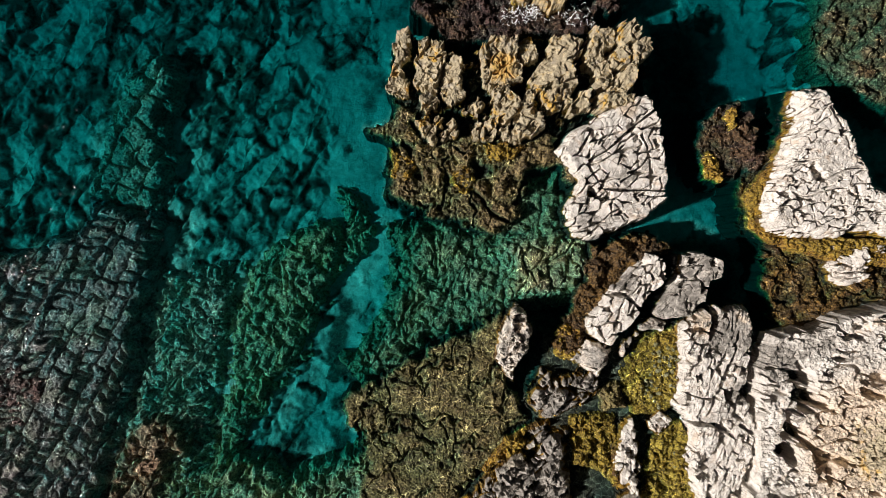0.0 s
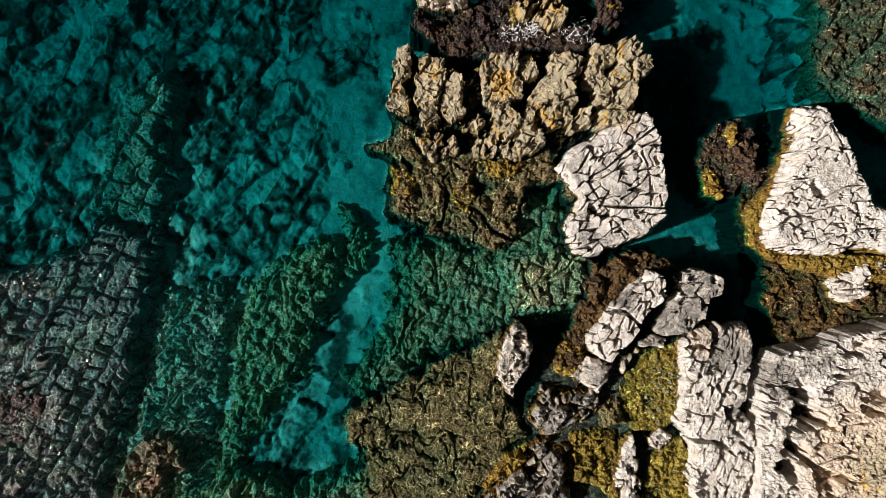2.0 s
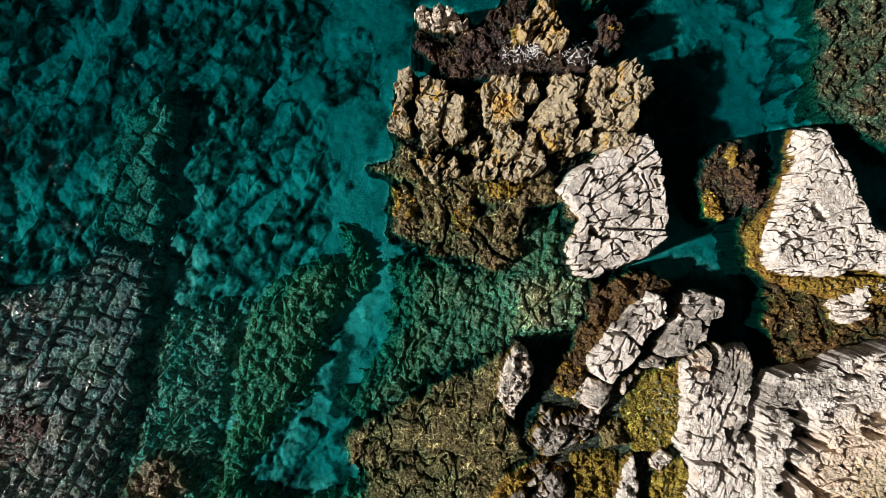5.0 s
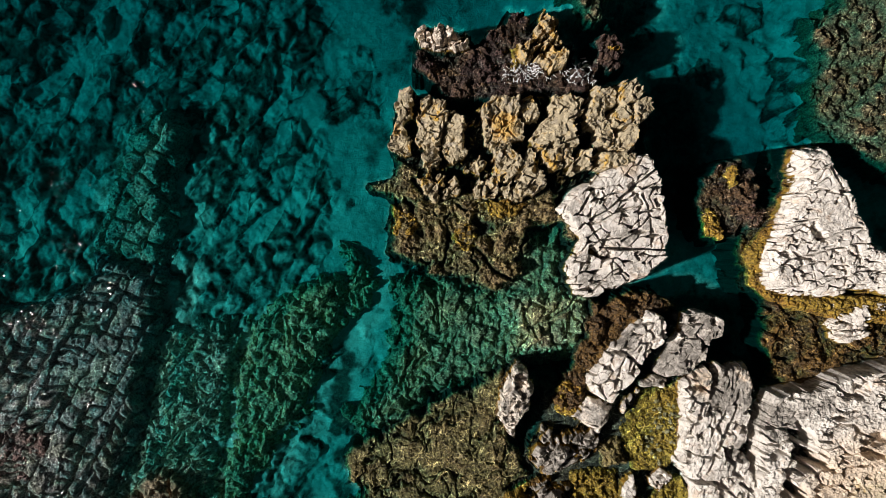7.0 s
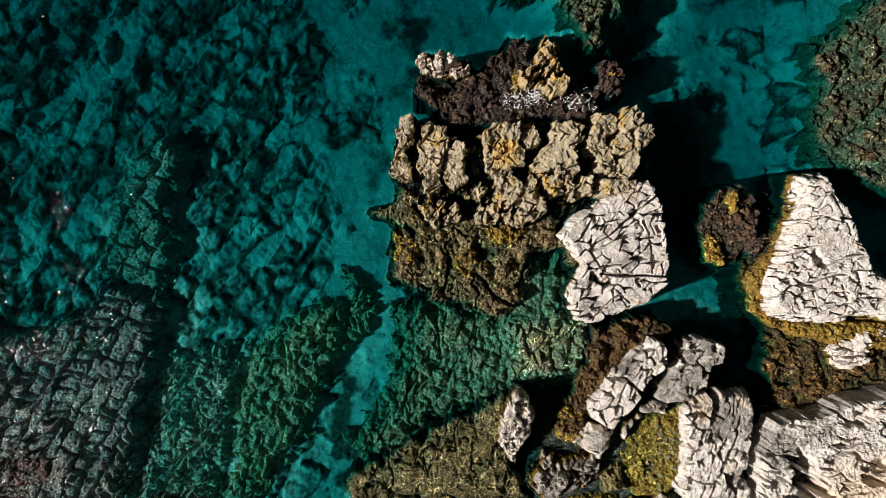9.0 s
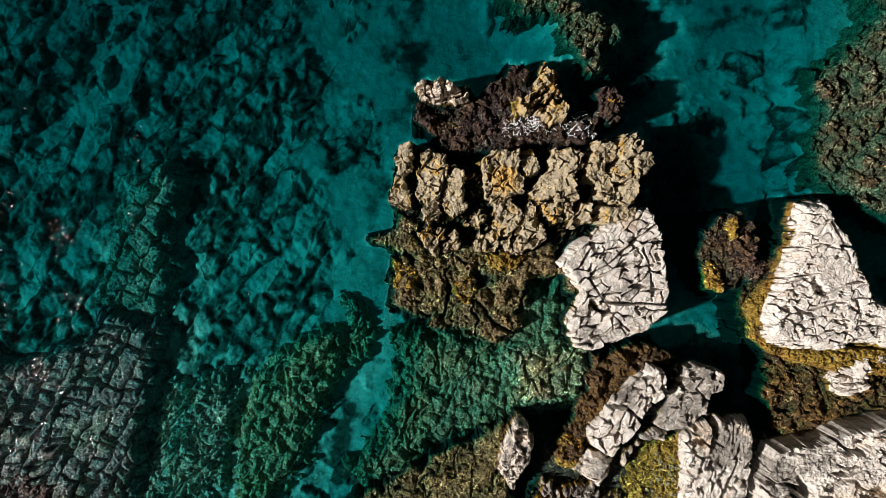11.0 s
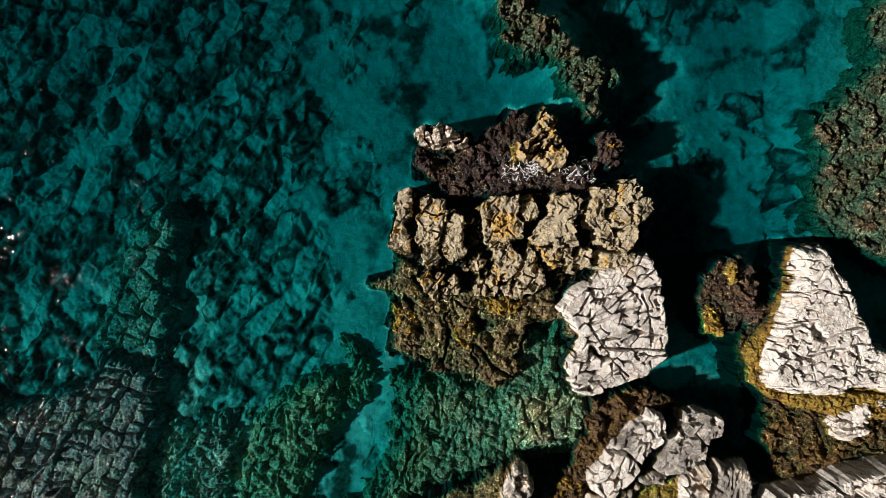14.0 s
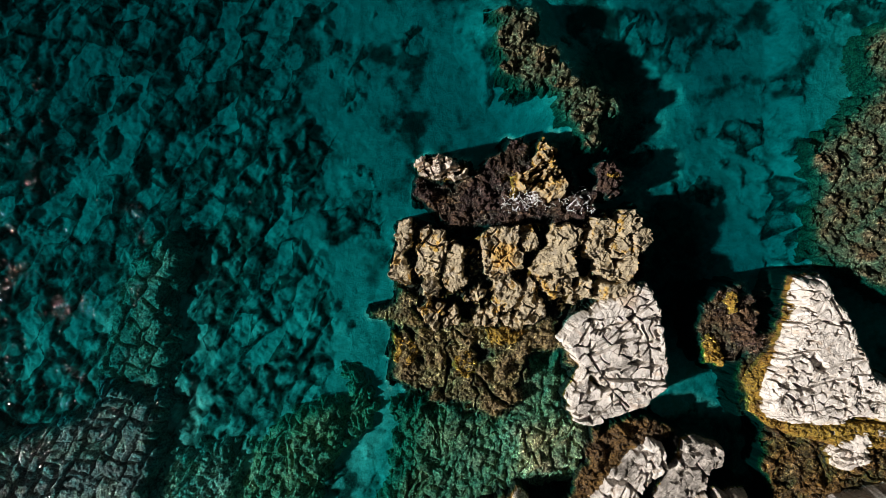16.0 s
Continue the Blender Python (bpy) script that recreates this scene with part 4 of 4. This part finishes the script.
def tuft(label, outline, top=0.08, seed=1):
    stone("weed_tuft", label, "seaweed", outline, top, top - 0.3, material=REEF_OCHRE, block=(0.5, 0.4, 30), seed=seed, group="ochre weed tufts", **dict(SOFT, edge=0.15, ragged=0.25, skirt=0.25, res=0.03, lumps=0.06))


tuft("orange seaweed tuft in a rocky cleft", [(4.47, -3.31), (4.91, -2.91), (5.52, -3.31), (5.43, -4.09), (4.85, -4.47), (4.45, -4.03)], 0.12, 201)
tuft("mustard seaweed tuft on the maroon knoll", [(10.21, 3.76), (10.54, 3.91), (10.99, 3.47), (10.92, 2.74), (10.36, 2.78)], 0.1, 203)
tuft("mustard seaweed tuft on the brown shelf", [(0.36, 3.15), (1.03, 3.37), (1.3, 2.59), (0.8, 2.14), (0.36, 2.37)], 0.02, 205)
tuft("mustard seaweed tuft on the brown shelf", [(1.59, 4.15), (2.59, 4.26), (3.26, 4.0), (2.59, 3.48), (1.74, 3.59)], 0.1, 207)
tuft("ochre seaweed tuft at the islet's foot", [(-2.1, 4.0), (-1.43, 3.82), (-0.98, 3.15), (-1.54, 2.59), (-2.05, 2.92)], -0.02, 209)
tuft("orange seaweed tuft on the maroon knoll", [(11.14, 5.25), (11.48, 5.58), (11.65, 4.8), (11.3, 4.58)], 0.1, 211)
tuft("ochre seaweed tuft below the pinnacle", [(2.55, 10.27), (3.11, 10.48), (3.22, 9.59), (2.66, 9.37)], 0.1, 213)
tuft("ochre seaweed streak along a crag", [(1.46, -8.69), (2.67, -7.37), (3.33, -7.04), (3.22, -7.59), (2.12, -8.58), (1.68, -9.02)], 0.35, 215)
tuft("mustard seaweed tuft on the maroon knoll", [(6.52, 10.24), (6.97, 10.46), (7.06, 9.9), (6.68, 9.68)], 0.15, 217)

# ---- reefs under water ----
REEF = dict(ajar=1.3, holes=0.4, ragged=0.4, bedded=False, warp=0.35, fine_deep=0.03, fine=(0.22, 0.18, 40), tuft=0.07, rough=0.10, lumps=0.13, res=0.04, drop=6.0, skirt=0.3, tilt=0.06, knob=0.18)
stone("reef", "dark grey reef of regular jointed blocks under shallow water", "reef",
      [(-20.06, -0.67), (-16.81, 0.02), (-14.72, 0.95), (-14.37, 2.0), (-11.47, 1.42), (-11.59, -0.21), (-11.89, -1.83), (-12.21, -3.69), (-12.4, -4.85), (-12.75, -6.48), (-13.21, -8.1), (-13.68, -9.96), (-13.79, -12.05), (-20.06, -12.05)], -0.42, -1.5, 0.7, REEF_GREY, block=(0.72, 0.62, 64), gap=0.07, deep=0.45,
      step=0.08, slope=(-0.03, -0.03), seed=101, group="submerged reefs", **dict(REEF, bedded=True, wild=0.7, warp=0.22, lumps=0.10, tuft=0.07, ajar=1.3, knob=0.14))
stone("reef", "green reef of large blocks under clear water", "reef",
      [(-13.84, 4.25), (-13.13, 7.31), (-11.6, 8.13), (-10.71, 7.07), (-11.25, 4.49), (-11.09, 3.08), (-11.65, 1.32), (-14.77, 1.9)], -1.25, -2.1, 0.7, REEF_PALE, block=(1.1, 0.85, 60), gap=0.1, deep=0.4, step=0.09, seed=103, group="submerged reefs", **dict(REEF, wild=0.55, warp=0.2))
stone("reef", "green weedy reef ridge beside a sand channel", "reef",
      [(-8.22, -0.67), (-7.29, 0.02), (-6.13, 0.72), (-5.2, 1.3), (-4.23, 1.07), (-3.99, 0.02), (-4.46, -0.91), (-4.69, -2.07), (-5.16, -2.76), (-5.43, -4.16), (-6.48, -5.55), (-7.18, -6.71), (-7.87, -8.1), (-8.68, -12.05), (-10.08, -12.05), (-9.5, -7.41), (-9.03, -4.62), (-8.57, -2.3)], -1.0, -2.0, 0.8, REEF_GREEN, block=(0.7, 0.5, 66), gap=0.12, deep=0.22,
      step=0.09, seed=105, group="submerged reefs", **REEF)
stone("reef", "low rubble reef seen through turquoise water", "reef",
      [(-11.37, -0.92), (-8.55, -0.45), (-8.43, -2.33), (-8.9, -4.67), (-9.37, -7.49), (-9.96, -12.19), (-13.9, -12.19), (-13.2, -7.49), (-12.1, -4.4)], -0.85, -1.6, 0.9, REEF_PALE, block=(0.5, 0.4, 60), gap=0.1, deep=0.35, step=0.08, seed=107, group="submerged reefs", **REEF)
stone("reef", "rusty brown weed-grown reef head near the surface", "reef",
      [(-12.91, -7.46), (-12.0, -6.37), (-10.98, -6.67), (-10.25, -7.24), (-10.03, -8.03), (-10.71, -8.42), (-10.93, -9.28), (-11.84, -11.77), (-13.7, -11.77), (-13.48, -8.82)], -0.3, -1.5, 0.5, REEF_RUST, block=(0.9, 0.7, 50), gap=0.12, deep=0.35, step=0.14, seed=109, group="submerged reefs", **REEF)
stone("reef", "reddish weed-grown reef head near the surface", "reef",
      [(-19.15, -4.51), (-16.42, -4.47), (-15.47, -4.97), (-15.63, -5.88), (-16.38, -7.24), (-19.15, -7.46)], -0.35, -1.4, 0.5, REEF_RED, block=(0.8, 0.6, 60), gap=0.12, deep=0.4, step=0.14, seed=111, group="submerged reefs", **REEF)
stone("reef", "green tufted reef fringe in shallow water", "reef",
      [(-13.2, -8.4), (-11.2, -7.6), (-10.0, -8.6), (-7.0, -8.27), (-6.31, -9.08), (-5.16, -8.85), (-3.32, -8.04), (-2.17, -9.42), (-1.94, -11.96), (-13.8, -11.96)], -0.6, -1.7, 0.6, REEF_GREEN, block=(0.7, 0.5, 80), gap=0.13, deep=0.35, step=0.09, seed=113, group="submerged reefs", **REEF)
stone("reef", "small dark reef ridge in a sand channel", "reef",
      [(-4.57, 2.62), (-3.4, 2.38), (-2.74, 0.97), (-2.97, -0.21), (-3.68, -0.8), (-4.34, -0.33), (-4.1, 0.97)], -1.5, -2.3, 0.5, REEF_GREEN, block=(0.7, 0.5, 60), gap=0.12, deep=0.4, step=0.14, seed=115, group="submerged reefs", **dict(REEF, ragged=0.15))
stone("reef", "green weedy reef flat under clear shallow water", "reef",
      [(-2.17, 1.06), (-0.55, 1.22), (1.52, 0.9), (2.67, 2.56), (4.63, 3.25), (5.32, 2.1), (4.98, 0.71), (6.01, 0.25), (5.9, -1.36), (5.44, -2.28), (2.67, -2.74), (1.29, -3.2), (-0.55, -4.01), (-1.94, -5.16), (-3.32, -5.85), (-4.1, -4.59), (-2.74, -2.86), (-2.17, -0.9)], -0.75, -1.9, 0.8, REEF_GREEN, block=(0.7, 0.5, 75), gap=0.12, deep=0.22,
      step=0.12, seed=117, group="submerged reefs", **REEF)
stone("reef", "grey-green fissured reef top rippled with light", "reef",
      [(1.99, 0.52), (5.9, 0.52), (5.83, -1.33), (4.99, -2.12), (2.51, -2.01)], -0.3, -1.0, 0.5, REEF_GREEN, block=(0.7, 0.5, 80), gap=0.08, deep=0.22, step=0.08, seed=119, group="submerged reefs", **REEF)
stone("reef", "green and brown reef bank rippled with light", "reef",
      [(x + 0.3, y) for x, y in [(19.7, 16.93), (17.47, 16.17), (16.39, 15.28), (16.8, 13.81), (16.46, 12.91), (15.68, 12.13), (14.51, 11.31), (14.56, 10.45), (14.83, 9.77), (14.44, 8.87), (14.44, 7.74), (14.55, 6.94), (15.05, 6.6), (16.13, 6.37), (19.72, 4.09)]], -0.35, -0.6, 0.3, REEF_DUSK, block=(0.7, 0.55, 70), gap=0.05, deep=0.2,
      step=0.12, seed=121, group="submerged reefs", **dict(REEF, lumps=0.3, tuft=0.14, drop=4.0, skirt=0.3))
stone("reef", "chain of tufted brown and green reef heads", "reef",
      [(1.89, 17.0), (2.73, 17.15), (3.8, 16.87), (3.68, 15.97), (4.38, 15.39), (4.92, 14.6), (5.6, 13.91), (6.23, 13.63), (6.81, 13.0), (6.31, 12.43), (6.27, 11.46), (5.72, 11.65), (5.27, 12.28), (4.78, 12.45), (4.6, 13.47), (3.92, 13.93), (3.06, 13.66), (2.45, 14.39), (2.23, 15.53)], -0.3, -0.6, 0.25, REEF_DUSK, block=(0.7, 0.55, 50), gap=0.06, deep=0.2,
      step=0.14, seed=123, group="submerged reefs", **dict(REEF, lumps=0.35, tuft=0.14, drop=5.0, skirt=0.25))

# ---- the sea bed ----
def line_of(low, high, a, b, res):
    """Even steps in the middle, then ever longer ones out to the horizon."""
    out = res * 1.35 ** np.arange(1, 34)
    return np.concatenate([(a - np.cumsum(out))[::-1], np.arange(a, b, res), b + np.cumsum(out)])


def bed_height(x, y):
    """Sand channels, and to the west a field of weedy boulders; shoaler towards the reefs in the south-west."""
    h = -2.3 - 0.045 * np.clip(y, 0, 20) - 0.35 * np.exp(-((x - 1.0) ** 2 + (y - 13.0) ** 2) / 30) + 0.4 * fbm(x * 0.25, y * 0.25, 3, 401) + 0.45 * np.exp(-((x + 10.2) ** 2 + (y + 4.8) ** 2) / 24)
    h = h - 1.4 * np.exp(-((x - 10.4) ** 2 + (y - 5.8) ** 2) / 10) - 1.5 * np.exp(-((x - 6.97) ** 2 + (y - 14.54) ** 2) / 7)
    h = h - 0.35 * smooth((-6 - x) / 4) * smooth((y - 3) / 4)
    h = h + 1.1 * smooth((x - 13.6) / 1.2) * smooth((y - 5.5) / 1.5) - 0.4 * smooth((y - 9) / 4)
    for ax, ay in ((2.6, 16.4), (3.6, 14.9), (4.8, 13.6), (5.6, 12.6)):
        h = np.maximum(h, -0.95 - 0.9 * np.hypot(x - ax, y - ay) ** 1.3 + 0.25 * fbm(x * 1.5, y * 1.5, 3, 445))
    south = np.exp(-((x + 9.5) ** 2 + (y + 4.5) ** 2) / 20)
    field = smooth((-4.6 - x + 2.5 * fbm(x * 0.4, y * 0.4, 3, 441)) / 1.6)
    wx, wy = x + 0.25 * fbm(x * 0.8, y * 0.8, 3, 451), y + 0.25 * fbm(x * 0.8, y * 0.8, 3, 461)
    _, j1, (a1, b1, _), u1, v1 = cells(wx, wy, 1.25, 0.9, 62, 471, 0.95)
    _, j2, (a2, b2, _), u2, v2 = cells(wx + 2, wy + 1, 0.5, 0.4, 50, 475, 0.95)
    round1, round2 = smooth(0.9 * dome(j1, 0.45)), smooth(0.9 * dome(j2, 0.2))
    stands = smooth((a1 - 0.15) / 0.3)
    bould = stands * round1 * (0.15 + 0.6 * b1) + (0.25 + 0.75 * stands) * round2 * (0.05 + 0.16 * a2) + 0.3 * fbm(x * 0.6, y * 0.6, 3, 421) - 0.15
    bould = bould + 0.55 * fbm(x * 1.5, y * 1.5, 5, 425)
    bould = 0.62 * bould * (1 - 0.5 * south)
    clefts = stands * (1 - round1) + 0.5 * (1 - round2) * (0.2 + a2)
    lone = smooth((fbm(x * 0.5, y * 0.5, 3, 481) - 0.16) / 0.2)
    w = np.clip(field + lone, 0, 1)
    mottle = smooth((fbm(x * 0.7, y * 0.7, 5, 495) + 0.1) / 0.7)
    # The cleft term puts shade between the boulders into the weed tone.
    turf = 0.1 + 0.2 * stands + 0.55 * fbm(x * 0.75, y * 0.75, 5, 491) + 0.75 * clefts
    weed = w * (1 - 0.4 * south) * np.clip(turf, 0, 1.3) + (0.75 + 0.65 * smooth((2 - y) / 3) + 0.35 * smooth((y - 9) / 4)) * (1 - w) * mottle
    # Dark patches that paint the rocks' shadows on the bed to their east.
    painted_shade = np.exp(-((x - 9.7) / 1.5) ** 2 - ((y - 6.6) / 3.0) ** 4) + np.exp(-((x - 7.2) / 1.6) ** 2 - ((y - 13.2) / 3.2) ** 4) + np.exp(-((x - 10.5) / 2.0) ** 2 - ((y + 1.2) / 1.6) ** 4)
    weed = np.maximum(weed, 1.5 * np.clip(painted_shade, 0, 1))
    weed = np.maximum(weed, 1.3 * smooth((x - 2.0) / 1.5) * smooth((-1.5 - y) / 1.5))
    h = h + 1.95 * smooth((x - 2.6) / 1.5) * smooth((-2.2 - y) / 1.5)
    return SHOAL * (h + w * bould + (0.10 + 0.07 * w) * fbm(x * 3, y * 3, 4, 431)), weed


gx, gy = line_of(0, 0, -20.0, 20.0, 0.05), line_of(0, 0, -13.0, 20.0, 0.05)
X, Y = np.meshgrid(gx, gy)
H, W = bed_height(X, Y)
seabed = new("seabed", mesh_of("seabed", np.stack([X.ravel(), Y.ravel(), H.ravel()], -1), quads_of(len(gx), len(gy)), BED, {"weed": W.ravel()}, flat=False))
tagged(seabed, "pale sandy sea bed with dark weed and painted shade under clear water", "sea bed", kind="structure")

# ---- small things ----
def pebble(seed, size):
    """A rounded, faceted stone."""
    bm = bmesh.new()
    bmesh.ops.create_icosphere(bm, subdivisions=2, radius=size)
    for v in bm.verts:
        n = 1 + 0.28 * noise.noise(v.co * (1.4 / size) + Vector((seed, 0, 0)))
        v.co = Vector((v.co.x * n, v.co.y * n * 0.8, v.co.z * n * 0.55))
    me = bpy.data.meshes.new("pebble")
    bm.to_mesh(me)
    bm.free()
    me.materials.append(PEBBLE)
    return me


PEBBLE = reef("pebble", (0.22, 0.22, 0.12), (0.42, 0.42, 0.25), (0.34, 0.32, 0.12))
shapes = [pebble(k, 0.07) for k in range(5)]
dice = random.Random(7)
floor_of = SURVEY[POOL]


def ground_at(x, y, grid):
    x0, y0, res, z = grid
    return float(z[int(round((y - y0) / res)), int(round((x - x0) / res))])


for cx, cy, spread, count in ((*(8.84, -4.55), 0.62, 34), (*(8.17, -5.56), 0.6, 16), (*(9.18, -8.02), 0.55, 16)):
    for k in range(count):
        px, py, size = cx + dice.gauss(0, spread * 0.55), cy + dice.gauss(0, spread * 0.8), dice.uniform(0.6, 1.6)
        stone_ob = new("pebble", shapes[k % 5])
        stone_ob.matrix_world = pose(px, py, ground_at(px, py, floor_of) + 0.025 * size, 0, 0, dice.uniform(0, 360)) @ Matrix.Scale(size, 4)
        tagged(stone_ob, "pale rounded pebble lying on olive seaweed", "pebble", "pool pebbles")

foam_white = Nodes("foam")
foam_white = foam_white.surface((0.82, 0.84, 0.86), 0.6)
bm = bmesh.new()
for cx, cy, wide, count in ((*(3.44, 9.36), 0.9, 120), (*(5.27, 9.17), 0.7, 60), (*(2.66, 9.18), 0.5, 20)):
    for k in range(count):
        x, y, way = cx + dice.gauss(0, 0.5 * wide), cy + dice.gauss(0, 0.3 * wide), dice.uniform(0, 6.28)
        last = None
        for step_no in range(dice.randint(3, 8)):
            half = 0.008 * dice.uniform(0.4, 1.8)
            z = 0.17 + 0.05 * math.sin(9 * x + 4 * y)
            side = Vector((-math.sin(way), math.cos(way), 0)) * half
            row = [bm.verts.new(Vector((x, y, z)) + side), bm.verts.new((x, y, z + 0.012)), bm.verts.new(Vector((x, y, z)) - side)]
            if last:
                bm.faces.new((last[0], row[0], row[1], last[1]))
                bm.faces.new((last[1], row[1], row[2], last[2]))
            last = row
            way += dice.gauss(0, 0.55)
            x, y = x + 0.035 * math.cos(way), y + 0.035 * math.sin(way)
me = bpy.data.meshes.new("foam")
bm.to_mesh(me)
bm.free()
me.materials.append(foam_white)
tagged(new("foam", me), "lacy white foam streaks washing over maroon weed", "sea foam", kind="stuff")

# ---- the water ----
gx, gy = line_of(0, 0, -20.0, 20.0, 0.08), line_of(0, 0, -13.0, 20.0, 0.08)
X, Y = np.meshgrid(gx, gy)
H = bed_height(X, Y)[0]
for x0, y0, res, z in SURVEY:
    i, j = np.round((X - x0) / res).astype(int), np.round((Y - y0) / res).astype(int)
    hit = (i >= 0) & (j >= 0) & (i < z.shape[1]) & (j < z.shape[0])
    H[hit] = np.maximum(H[hit], z[j[hit], i[hit]])
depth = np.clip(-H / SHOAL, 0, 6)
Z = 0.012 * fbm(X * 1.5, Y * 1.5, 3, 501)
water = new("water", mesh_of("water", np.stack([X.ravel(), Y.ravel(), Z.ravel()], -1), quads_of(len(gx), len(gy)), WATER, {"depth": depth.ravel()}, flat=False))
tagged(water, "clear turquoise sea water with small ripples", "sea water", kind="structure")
